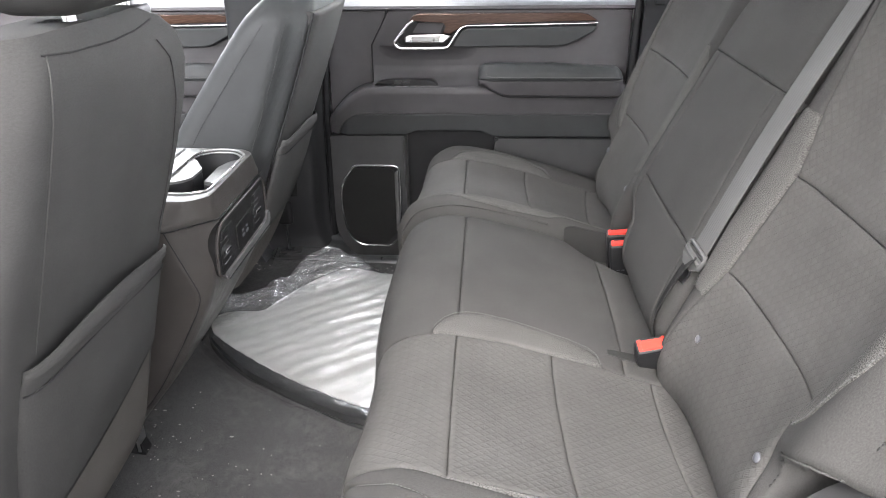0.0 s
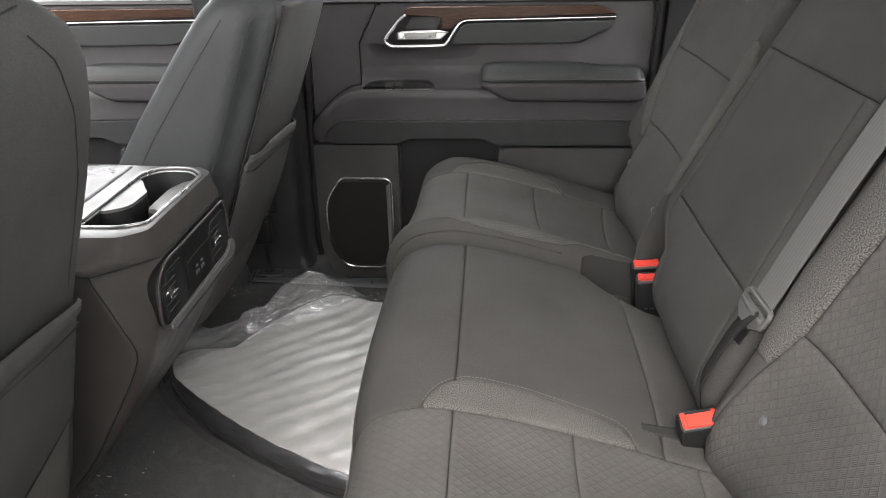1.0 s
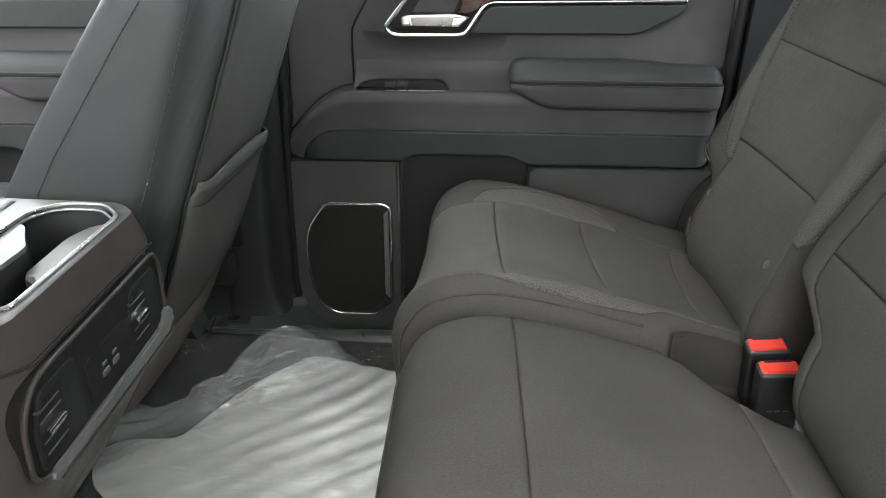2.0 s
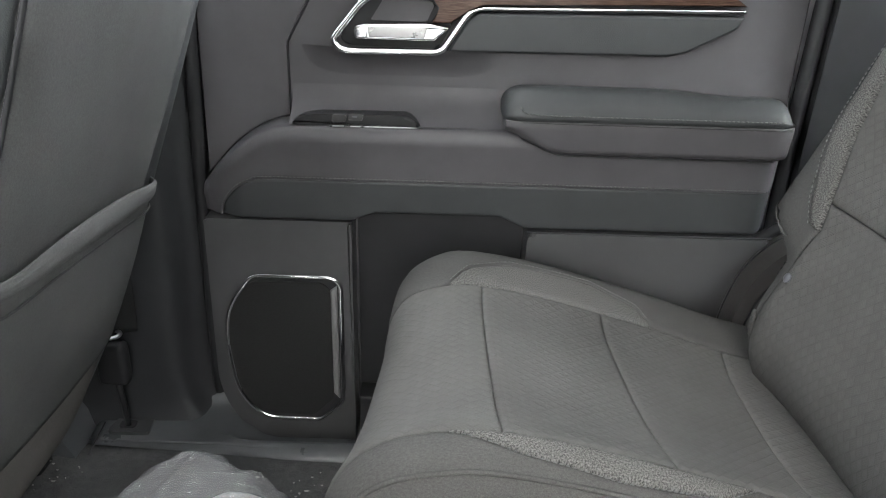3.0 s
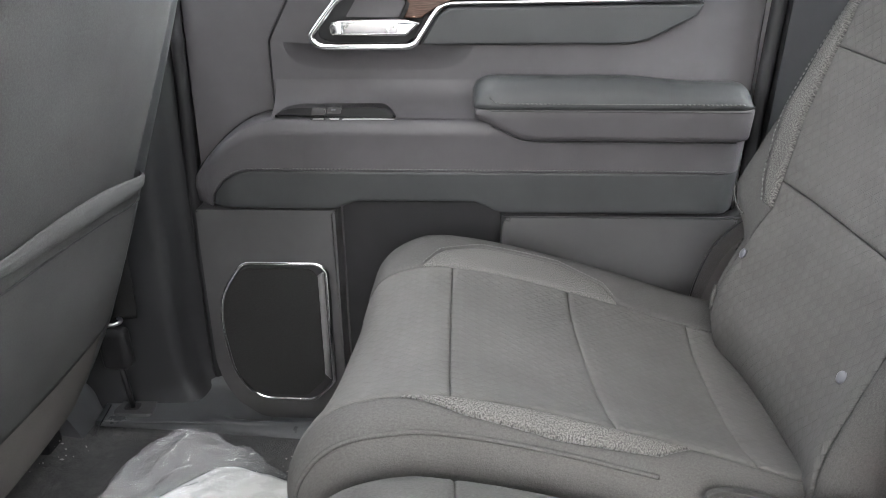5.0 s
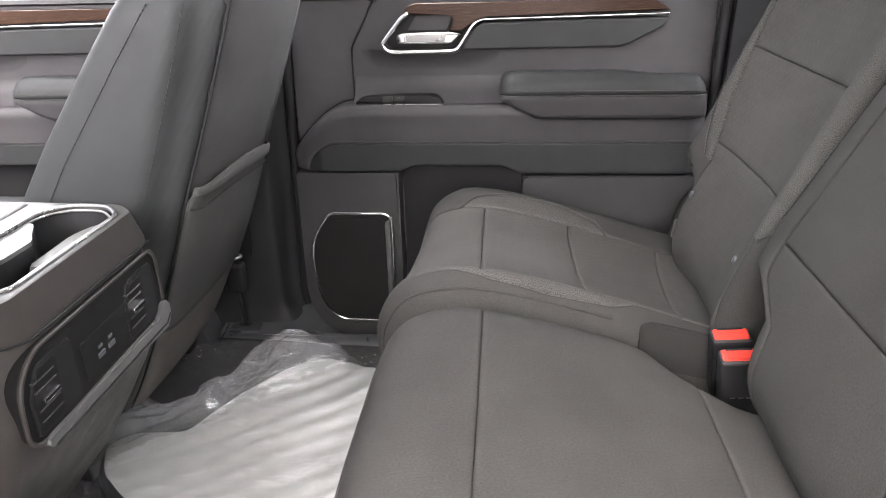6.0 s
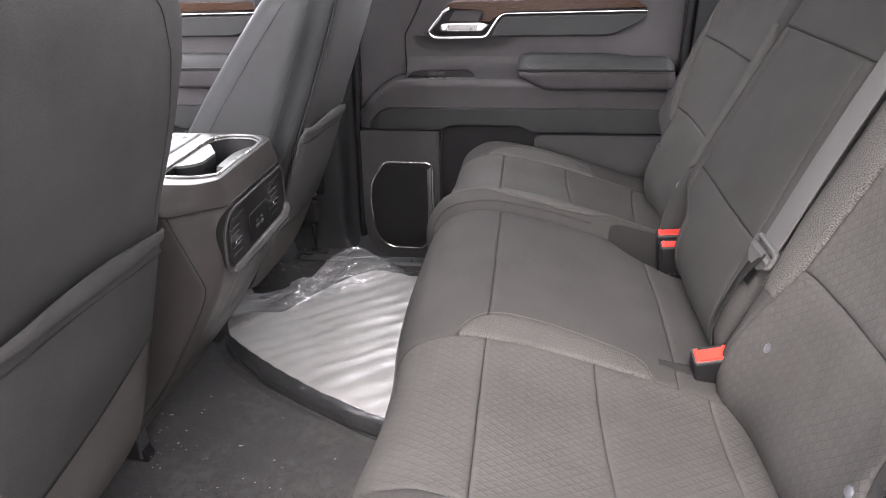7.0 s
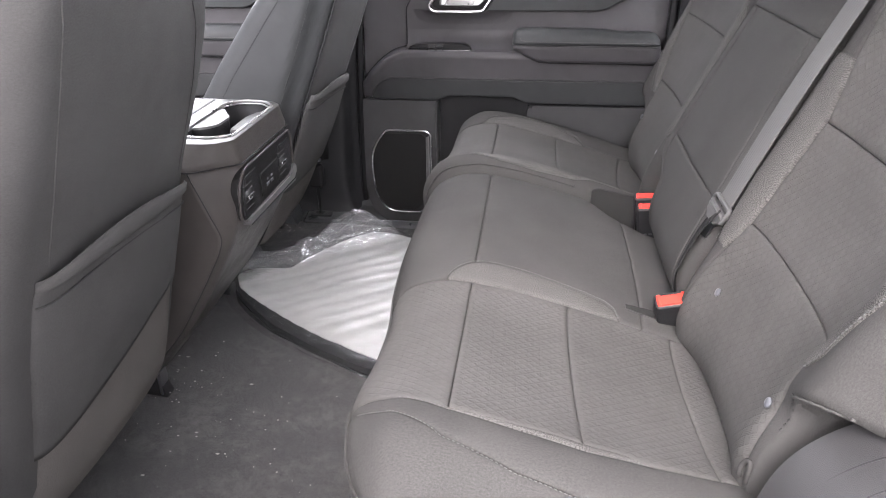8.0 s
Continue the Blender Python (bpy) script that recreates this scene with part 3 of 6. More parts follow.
        sec = rounded([(1.95, 0.4865), (f + 0.006, 0.4865), (f, 0.493), (f + 0.004, t - 0.019), (f + 0.022, t - 0.004), (f + 0.050, t - 0.005), (1.95, t - 0.014)], [0.001, 0.003, 0.004, 0.012, 0.014, 0.02, 0.001], 6)
        rings.append([(x + dx, q[0], q[1]) for q in sec])
    v, f = loft(rings)
    arm = mesh_part("armrest", v, f, LEATHER, d, "padded black leather armrest")
    rings = []
    for x in np.concatenate([np.linspace(0.0045, 0.034, 12), np.linspace(0.045, 0.335, 26), [0.343, 0.350, 0.355, 0.358]]):
        e = max(0.0, (0.030 - x) / 0.028)
        tip = 1 - math.sqrt(max(0.0, 1 - e * e)) if e > 0 else (max(0.0, (x - 0.335) / 0.023) ** 2 * 0.9)
        low, f = float(np.interp(x, (0.0, 0.016, 0.026, 0.060, 0.074, 0.36), (0.4735, 0.4690, 0.4640, 0.4475, 0.4440, 0.4430))), 1.8655 + 0.012 * tip
        sec = rounded([(1.95, low), (f + 0.016, low), (f + 0.0055, low + 0.006), (f, 0.4800), (f, 0.4885), (1.95, 0.4885)], [0.001, 0.006, 0.008, 0.012, 0.002, 0.001], 6)
        rings.append([(x + dx, q[0], q[1]) for q in sec])
    v, f = loft(rings)
    base = mesh_part("armrest_base", v, f, SOFT, arm)
    for ob in (arm, base):
        ob.data.set_sharp_from_angle(angle=radians(50))
    stitches("stitching", p3([(0.020, 0.508), (0.024, 0.5005), (0.032, 0.4980), (0.05, 0.4970), (0.340, 0.4965)], 1.8634), THREAD, arm, 0.0034, 0.0022, 0.0009, (0, -1, 0))
    tube("shadow_gap", Line(p3([(0.026, 0.4632), (0.060, 0.4465), (0.074, 0.4430), (0.344, 0.4420)], 1.884), smooth=False).points(0.01), 0.0013, DARK, arm, "", 6)
    tube("shadow_gap", Line(p3([(0.024, 0.4872), (0.05, 0.4868), (0.350, 0.4862)], 1.8645), smooth=False).points(0.01), 0.0006, DARK, arm, "", 6)
    # pull: wood strip, bright line, padded grip, handle in its dark cup
    part("grip_pad", prism(sh([(-0.068, 0.5595), (0.205, 0.5615), (0.225, 0.5655), (0.284, 0.596), (0.292, 0.611), (-0.030, 0.606), (-0.044, 0.597)]), "y", 1.923, 1.96, 0.004, 3), LEATHER, d)
    part("wood_strip", prism(sh([(-0.172, 0.623), (-0.162, 0.636), (-0.148, 0.6405), (0.250, 0.6405), (0.270, 0.637), (0.293, 0.6225), (-0.026, 0.6185), (-0.044, 0.609), (-0.066, 0.5935), (-0.090, 0.5930), (-0.078, 0.611), (-0.086, 0.6215)]), "y", 1.924, 1.96, 0.002, 2), WOOD, d, "glossy brown wood strip")
    part("handle_cup", prism(sh(rounded([(-0.168, 0.620), (-0.207, 0.572), (-0.196, 0.561), (-0.080, 0.561), (-0.062, 0.594), (-0.076, 0.618)], 0.006)), "y", 1.942, 1.96, 0.003), DARK, d)
    part("cup_plate", prism(sh(rounded([(-0.150, 0.618), (-0.166, 0.593), (-0.096, 0.5925), (-0.086, 0.614), (-0.090, 0.618)], 0.003)), "y", 1.9385, 1.945, 0.0015), SOFT, d)
    outline_strip("bright_bezel", p3([(-0.162, 0.624), (-0.178, 0.612), (-0.206, 0.578), (-0.211, 0.571), (-0.209, 0.565), (-0.203, 0.559), (-0.193, 0.5565), (-0.085, 0.5575), (-0.076, 0.560), (-0.070, 0.567), (-0.047, 0.602), (-0.040, 0.608), (-0.029, 0.6115), (0.292, 0.6165)], 1.927), lambda q: 0.0046 if q < 0.45 else 0.0028, CHROME, d, "polished chrome bezel")
    hd = part("door_handle", prism(sh([(-0.183, 0.5715), (-0.186, 0.582), (-0.183, 0.5875), (-0.172, 0.5905), (-0.090, 0.5920), (-0.069, 0.5885), (-0.068, 0.5865), (-0.086, 0.5712)]), "y", 1.922, 1.940, 0.003, 3), CHROME, d, "chrome pull handle")
    part("handle_insert", prism(sh([(-0.166, 0.5745), (-0.168, 0.5865), (-0.094, 0.5885), (-0.098, 0.5745)]), "y", 1.9205, 1.930, 0.0012, 2), SATIN, hd, "satin silver insert")
    part("handle_tip", prism(sh([(-0.184, 0.5735), (-0.1855, 0.5825), (-0.182, 0.5870), (-0.170, 0.5875), (-0.168, 0.5735)]), "y", 1.9195, 1.930, 0.0020, 2), CHROME, hd)
    # the hollow under the handle, and the curve by which the upper field runs out onto the ledge
    def sweep(nm, xs, rows, at):
        vs = [at(x, q) for x in xs for q in rows]
        m = len(rows)
        fs = [(i * m + j, i * m + j + 1, (i + 1) * m + j + 1, (i + 1) * m + j) for i in range(len(xs) - 1) for j in range(m - 1)]
        return mesh_part(nm, [(v[0] + dx, v[1], v[2]) for v in vs], [g[::-1] for g in fs], SOFT, d)

    def hollow(x, q):
        ends = max(0.0, min(1.0, (x + 0.262) / 0.075)) * max(0.0, min(1.0, (0.010 - x) / 0.075))
        ends = ends * ends * (3 - 2 * ends)
        return (x, 1.9487 - 0.0235 * ends * (1 - q) ** 3, 0.560 - 0.052 * q)

    sweep("handle_hollow", np.linspace(-0.262, 0.010, 50), np.linspace(0, 1, 16), hollow)
    sweep("ledge_curve", np.linspace(-0.268, 0.012, 12), np.linspace(0, 1, 20),
          lambda x, q: (x, 1.9487 - 0.0430 * q ** 2.6, 0.530 - 0.0625 * q ** 0.75))
    # window switch pod on the ledge
    pod = part("switch_pod", prism(sh(rounded([(-0.266, 0.467), (-0.255, 0.477), (-0.235, 0.481), (-0.114, 0.482), (-0.098, 0.467)], [0.004, 0.012, 0.01, 0.012, 0.006])), "y", 1.905, 1.955, 0.005, 3), DARK, d)
    tube("bright_edge", Line(p3([(-0.215, 0.4665), (-0.10, 0.4668)], 1.9035), smooth=False).points(0.01), 0.0009, SATIN, pod, "", 6)
    part("switch", prism(sh(rounded([(-0.213, 0.472), (-0.211, 0.4815), (-0.193, 0.4815), (-0.195, 0.472)], 0.002)), "y", 1.9015, 1.91, 0.0015), HARD, pod)
    part("switch", prism(sh(rounded([(-0.192, 0.474), (-0.190, 0.483), (-0.172, 0.483), (-0.174, 0.474)], 0.002)), "y", 1.9015, 1.91, 0.0015), HARD, pod)
    part("switch_mark", box((-0.186 + dx, 1.9008, 0.4785), (-0.180 + dx, 1.902, 0.4805), 0.0003, 1), SNAP, pod)
    # lower field: speaker panel, pocket cut-out, rear panel
    part("rear_lower_panel", prism(sh(rounded([(0.046, -0.055), (0.046, 0.318), (0.052, 0.327), (0.374, 0.327), (0.374, -0.055)], 0.006)), "y", 1.906, 1.96, 0.006, 4), HARD, d)
    part("pocket_back", prism(sh([(-0.188, 0.05), (-0.188, 0.345), (0.045, 0.345), (0.045, 0.05)]), "y", 1.9535, 1.96, 0.002), DARK, d)
    part("pocket_floor", prism(sh([(-0.186, -0.055), (-0.186, 0.05), (0.044, 0.05), (0.044, -0.055)]), "y", 1.915, 1.96, 0.004), DARK, d)
    low = part("speaker_panel", prism(sh(rounded([(-0.392, 0.04), (-0.390, 0.3345), (-0.191, 0.3345), (-0.191, -0.055), (-0.31, -0.055)], [0.10, 0.004, 0.004, 0.004, 0.05], 8)), "y", 1.907, 1.96, 0.006, 4), HARD, d)
    if speaker:
        shape = rounded([(-0.372, 0.150), (-0.366, 0.205), (-0.330, 0.2545), (-0.219, 0.2545), (-0.2075, 0.2435), (-0.2075, 0.052), (-0.241, 0.0185), (-0.330, 0.0205), (-0.362, 0.065)], [0.05, 0.03, 0.012, 0.008, 0.006, 0.008, 0.008, 0.04, 0.04], 6)
        spk = part("speaker_surround", prism(sh(shape), "y", 1.902, 1.93, 0.004, 3), DARK, d, "glossy black speaker surround")
        ring = [Vector((u + dx, 1.901, v)) for u, v in shape]
        tube("bright_ring", Line([*ring, ring[0]], smooth=False).points(0.004)[:-1], 0.0032, CHROME, spk, "chrome ring", 8, True, 1.0)
        inner = [(-0.29 + (u + 0.29) * 0.90 - 0.006, 0.137 + (v - 0.137) * 0.93) for u, v in shape]
        part("grille", prism(sh(inner), "y", 1.8995, 1.92, 0.002), GRILLE, spk, "matt black speaker grille")
        part("inner_bevel", prism(sh([(-0.2215, 0.235), (-0.2125, 0.242), (-0.2125, 0.056), (-0.2215, 0.066)]), "y", 1.899, 1.92, 0.003), GREYTRIM, spk)
    # window above
    part("pane", prism(sh([(-0.37, 0.663), (0.38, 0.663), (0.36, 1.14), (-0.35, 1.14)]), "y", 1.985, 1.99, 0.0), GLASS, d).visible_shadow = False
    return d


far_door("door_1", 0.0, "dark grey rear door trim with wood strip, chrome handle and speaker", True)
far_door("door_2", -0.905, "dark grey front door trim with wood strip and padded armrest", False)


def pillar():
    p = thing("trim_b_pillar", (-0.47, 1.92, 0.0), "dark grey moulded centre pillar trim", "pillar trim", kind="structure")
    rings = []
    for z in np.linspace(-0.01, 1.16, 60):
        lean = 0.0 + 0.05 * max(0.0, z - 0.62)
        flare = 0.010 * math.exp(-max(z - 0.012, 0) / 0.010)
        pts = [(-0.645, 1.99), (-0.640, 1.905), (-0.60, 1.895), (-0.52, 1.897), (-0.470, 1.899), (-0.456, 1.901), (-0.448, 1.906), (-0.442, 1.918), (-0.434, 1.932), (-0.416, 1.946), (-0.409, 1.99)]
        ln = Line(pts)
        rings.append([(q[0] + 0.02 * z + 0.045 * math.exp(-max(z, 0) / 0.03) * max(0.0, min(1.0, (q[0] + 0.50) / 0.06)), q[1] - (flare if q[1] < 1.96 else 0) - (lean if q[1] < 1.96 else 0), z) for q in (ln.at(d) for d in np.linspace(0, ln.length, 60))])
    v, f = loft(rings)
    mesh_part("pillar_cover", v, f, PILLAR, p)
    outline_strip("door_seal", [(-0.406, 1.945, 0.0), (-0.402, 1.945, 0.35), (-0.392, 1.945, 0.66), (-0.376, 1.95, 1.14)], 0.009, DARK, p, "black rubber door seal")
    q = thing("trim_c_pillar", (0.45, 1.93, 0.0), "dark grey rear pillar trim behind the door", "pillar trim", kind="structure")
    part("pillar_cover", prism([(0.402, -0.01), (0.398, 0.45), (0.404, 0.68), (0.45, 1.16), (0.95, 1.16), (0.95, -0.01)], "y", 1.925, 1.99, 0.012, 4), DARK, q)
    outline_strip("door_seal", [(0.386, 1.940, 0.0), (0.386, 1.940, 0.45), (0.392, 1.940, 0.68), (0.42, 1.945, 1.14)], 0.010, DARK, q, "black rubber door seal")
    part("strap_guide", box((0.425, 1.912, 0.66), (0.45, 1.926, 0.70), 0.004), DARK, q)


pillar()


def sill_plate():
    s = thing("sill_plate", (-0.2, 1.87, 0.0), "black grained plastic sill plate along the floor", "sill plate", kind="structure")
    prof = [(1.824, -0.01), (1.827, 0.004), (1.834, 0.009), (1.86, 0.012), (1.885, 0.014), (1.908, 0.017), (1.925, 0.022), (1.935, 0.034), (1.95, 0.036), (1.95, -0.01)]
    ln = Line(prof, smooth=False)
    rings = []
    for x in np.linspace(-0.568, 0.40, 50):
        ease = 0.024 * max(0.0, min(1.0, (-0.25 - x) / 0.30))
        drop = max(0.0, min(1.0, (x + 0.375) / 0.05))
        rings.append([(x, q[0] + (ease if q[0] < 1.845 else 0), q[1] - drop * (0.034 + max(0.0, q[1] - 0.012)) * max(0.0, min(1.0, (q[0] - 1.858) / 0.012))) for q in (ln.at(d) for d in np.linspace(0, ln.length, 40))])
    v, f = loft(rings)
    mesh_part("plate", v, f, SILL, s)
    tube("joint", [(-0.5535, 1.812, 0.0115), (-0.556, 1.84, 0.0128), (-0.558, 1.88, 0.0165)], 0.0011, DARK, s, "", 6)
    # the rail cover that stands forward of it
    part("rail_cover", prism(rounded([(-0.70, -0.01), (-0.69, 0.045), (-0.655, 0.064), (-0.618, 0.062), (-0.594, 0.044), (-0.572, 0.0), (-0.572, -0.01)], 0.018), "y", 1.815, 1.895, 0.014, 5, True), SILL, s)


sill_plate()


def shell():
    """Roof, rear wall, dash, and the outer body round the cabin, closing it off."""
    part("ceiling", prism([(-1.05, 1.155), (-0.9, 1.185), (0.85, 1.185), (0.95, 1.16), (0.95, 1.215), (-1.05, 1.215)], "y", 0.36, 2.02, 0.004), HEADLINER)["kind"] = "structure"
    tagged(bpy.data.objects["ceiling"], "pale grey cloth headliner", "ceiling")
    w = thing("wall_rear", (0.93, 1.19, 0.0), "dark rear cab wall with a window", "wall", kind="structure")
    part("panel_low", box((0.90, 0.40, -0.06), (0.96, 1.98, 0.70), 0.004), HARD, w)
    part("panel_side", box((0.90, 0.40, 0.70), (0.96, 0.55, 1.16), 0.004), HARD, w)
    part("panel_side", box((0.90, 1.83, 0.70), (0.96, 1.98, 1.16), 0.004), HARD, w)
    part("pane", box((0.925, 0.55, 0.70), (0.93, 1.83, 1.16), 0), GLASS, w).visible_shadow = False
    n = thing("wall_near", (0.0, 0.42, 0.0), "dark near-side door opening frame", "wall", kind="structure")
    part("sill", prism([(0.36, -0.2), (0.36, -0.01), (0.40, 0.006), (0.48, 0.006), (0.48, -0.2)], "x", -0.56, 0.42, 0.004), HARD, n)
    part("rear_quarter", prism([(0.46, -0.2), (0.46, 0.68), (0.50, 1.16), (0.95, 1.16), (0.95, -0.2)], "y", 0.36, 0.455, 0.008), HARD, n)
    part("front_pillar", prism([(-0.56, -0.2), (-0.55, 1.16), (-0.43, 1.16), (-0.43, -0.2)], "y", 0.36, 0.44, 0.01), HARD, n)
    part("front_door", prism([(-1.35, -0.2), (-1.35, 0.66), (-0.57, 0.66), (-0.57, -0.2)], "y", 0.36, 0.43, 0.01), SOFT, n)
    leaf = thing("door_3", (-0.44, 0.36, 0.0), "open near-side rear door with dark trim and window", "door", kind="structure")
    for nm, poly, a, b2, mat in (("door_skin", [(0.0, -0.2), (0.0, 0.65), (0.80, 0.65), (0.84, 0.3), (0.84, -0.2)], 0.02, 0.09, PAINT),
                                 ("door_trim", [(0.02, -0.16), (0.02, 0.64), (0.78, 0.64), (0.80, 0.3), (0.80, -0.16)], -0.03, 0.018, SOFT),
                                 ("window_frame", [(0.0, 0.652), (0.10, 1.14), (0.16, 1.14), (0.05, 0.652)], 0.02, 0.05, DARK)):
        bm = prism(poly, "y", a, b2, 0.006)
        turn = pose(-0.46, 0.35, 0.0, 0, 0, -78)
        for v in bm.verts:
            v.co = turn @ v.co
        part(nm, bm, mat, leaf)
    b = thing("wall_front", (-1.4, 1.19, 0.0), "dark dashboard across the cabin front", "dashboard", kind="structure")
    part("dash", prism(rounded([(-1.62, -0.06), (-1.62, 0.64), (-1.40, 0.67), (-1.32, 0.62), (-1.34, 0.36), (-1.42, 0.30), (-1.44, -0.06)], 0.03), "y", 0.40, 1.95, 0.01), SOFT, b)
    part("pillar", prism([(-1.62, 0.62), (-1.02, 1.16), (-0.95, 1.16), (-1.52, 0.62)], "y", 1.94, 2.0, 0.01), HARD, b)
    part("pillar", prism([(-1.62, 0.62), (-1.02, 1.16), (-0.95, 1.16), (-1.52, 0.62)], "y", 0.36, 0.42, 0.01), HARD, b)
    o = thing("wall_outer", (0.0, 2.08, -0.2), "white outer body side below the windows", "body side", kind="structure")
    part("body_side", prism([(-1.62, -0.28), (-1.62, 0.60), (-1.3, 0.655), (0.95, 0.655), (0.95, -0.28)], "y", 2.055, 2.10, 0.02), PAINT, o)
    part("under_floor", box((-1.62, 0.36, -0.30), (0.95, 2.05, -0.065), 0.004), DARK, o)
    g = mesh_part("ground", [(-300, -300, -0.82), (300, -300, -0.82), (300, 300, -0.82), (-300, 300, -0.82)], [(0, 1, 2, 3)], CONCRETE)
    tagged(g, "pale concrete ground outside the vehicle", "ground", kind="structure")


shell()


# ---- rear seats ----
CUSHION = [(-0.124, 0.165), (-0.127, 0.192), (-0.130, 0.225), (-0.130, 0.268), (-0.108, 0.310), (-0.062, 0.330), (-0.015, 0.330), (0.055, 0.317), (0.122, 0.299), (0.195, 0.278), (0.268, 0.254), (0.335, 0.236)]


def bulge(x, x0, x1, shape=((0, 0.02, 0.06, 0.12, 0.19, 0.28, 0.42, 0.60, 0.80, 0.92, 0.97, 1.0), (0, 0.28, 0.58, 0.82, 0.96, 1.0, 0.97, 0.88, 0.76, 0.62, 0.42, 0.0))):
    """The outline of the lens-shaped side inserts, 0 to 1 between two places along x."""
    return float(np.interp((x - x0) / (x1 - x0), shape[0], shape[1])) if x0 < x < x1 else 0.0


def seam_stitch(skin, fn, s0, s1, parent, mat=THREAD, n=90, lift=0.0006, **kw):
    stitches("stitching", [skin.at(s, fn(s), lift) for s in np.linspace(s0, s1, n)], mat, parent, **kw)


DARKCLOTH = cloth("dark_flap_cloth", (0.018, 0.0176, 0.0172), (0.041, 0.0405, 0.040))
WIDE = thing("rear_bench", (0.2, 0.95, 0.10), "wide charcoal cloth rear bench section with woven inserts", "car seat", "rear bench")
NARROW = thing("rear_bench", (0.2, 1.62, 0.10), "narrow charcoal cloth rear bench section with woven inserts", "car seat", "rear bench")


def corner(y_edge, y_in, deep, lead=0.0):
    """Draws the front face back towards a side edge, so that the corner is round from above."""
    def fn(k):
        stop = k.prof.knot(5)

        def h(s, y):
            t = max(0.0, min(1.4, (y - y_in) / (y_edge - y_in)))
            return lead * max(0.0, min(1.0, (stop - s) / 0.09)) - deep * t ** 1.6 * max(0.0, min(1.0, (stop - s) / 0.09))
        return h
    return fn


def wide_cushion():
    cross = [(0.600, -0.125), (0.555, -0.105), (0.530, -0.060), (0.530, -0.015), (0.550, 0.012), (0.585, 0.027), (0.625, 0.023), (0.70, 0.009), (0.80, -0.001), (0.88, -0.003), (0.93, 0.000), (1.00, 0.008),
             (1.12, 0.013), (1.25, 0.012), (1.335, 0.010), (1.368, 0.002), (1.383, -0.018), (1.386, -0.06), (1.370, -0.12)]
    k = Skin(CUSHION, cross)
    k.extra = corner(0.53, 0.72, 0.10)(k)

    def cut(p, y):
        """The far rear corner is cut away for the buckles."""
        far = float(np.interp(p[0], (0.150, 0.178, 0.207, 0.265, 0.34), (1.388, 1.376, 1.333, 1.297, 1.285))) if p[1] < 0.31 else 1.388
        return y if y < 1.2 else 1.2 + (y - 1.2) * (far - 1.2) / 0.188

    k.warp = cut
    end = k.prof.length
    a, b, d = k.sx(-0.014, 0.2), k.sx(0.122, 0.2), k.sx(0.266, 0.2)
    w3, wend = k.wy(0.938), k.cross.length
    wide = k.wy(0.990) - w3

    # the outer bolster: two seams that meet on the front face and part over the top
    knots = [k.prof.knot(i) for i in range(12)]
    ys = np.linspace(0.545, 0.76, 60)
    wide_at = [k.wy(y, 0.12, 0.6) for y in ys]

    def outer(s):
        return float(np.interp(np.interp(s, knots, (0.735, 0.725, 0.715, 0.700, 0.668, 0.646, 0.628, 0.616, 0.613, 0.622, 0.640, 0.652)), ys, wide_at))

    def side(s):
        return float(np.interp(np.interp(s, knots, (0.728, 0.718, 0.706, 0.688, 0.652, 0.616, 0.583, 0.563, 0.556, 0.552, 0.550, 0.550)), ys, wide_at))

    def lens(s):
        return outer(s) + 0.012 * bulge(k.prof.at(s)[0] if s > k.prof.knot(4) else -1, -0.030, 0.190, ((0, 0.25, 0.6, 0.85, 1), (0, 0.55, 1, 0.8, 0)))

    def inner(s):
        x = k.prof.at(s)[0] if s > k.knot0 else -1
        return w3 + wide * bulge(x, -0.050, 0.195)

    k.knot0 = k.prof.knot(4)
    c = underbody("seat_cushion", k, PLAIN, WIDE)
    panel("outer_side", k, 0.0, end, 0.0, side, PLAIN, c)
    panel("outer_edge_panel", k, 0.0, end, side, outer, PLAIN, c, puff=0.003)
    seam_stitch(k, lambda s: outer(s) - 0.004, k.prof.knot(5), k.sx(0.186, 0.2), c, n=140)
    seam_stitch(k, lambda s: side(s) - 0.004, k.prof.knot(4), end - 0.06, c, n=160)
    panel("edge_insert", k, k.sx(-0.028, 0.2), k.sx(0.188, 0.2), outer, lens, TWEED, c, "narrow heather grey cloth insert", puff=0.002, lift=0.001)
    panel("front_insert", k, 0.0, a, outer, w3, WOVEN, c)
    panel("seat_insert", k, a, b, lens, w3, WOVEN, c)
    panel("seat_insert", k, b, d, lens, w3, WOVEN, c)
    panel("rear_insert", k, d, end, outer, w3, WOVEN, c)
    t0, t1 = k.sx(-0.049, 0.2), k.sx(0.194, 0.2)
    panel("side_insert", k, t0, t1, w3, inner, TWEED, c, "heather grey cloth insert", puff=0.003, lift=0.0015)
    seam_stitch(k, lambda s: inner(s) + 0.003, t0, t1 - 0.004, c, n=120)
    seam_stitch(k, lambda s: w3 + (inner(t1 - 0.004) - w3) * (t1 - s) / 0.004, t1 - 0.004, t1, c, n=20)
    panel("centre_front", k, 0.0, a, inner, wend, PLAIN, c)
    panel("centre_top", k, a, k.sx(0.228, 0.2), inner, wend, PLAIN, c)
    panel("centre_rear", k, k.sx(0.228, 0.2), end, inner, wend, PLAIN, c)
    outline = [k.at(s, k.wy(1.376, 0.5), 0.001) for s in np.linspace(k.prof.knot(2), k.sx(0.12, 0.2), 60)]
    tube("piping", outline, 0.0022, PLAIN, c, "", 7)
    tube("front_piping", [k.at(k.prof.knot(3) - 0.004, w, 0.0008) for w in np.linspace(k.wy(0.58, 0.1, 0.5), k.wy(1.37, 0.5), 80)], 0.0016, PLAIN, c, "", 6)
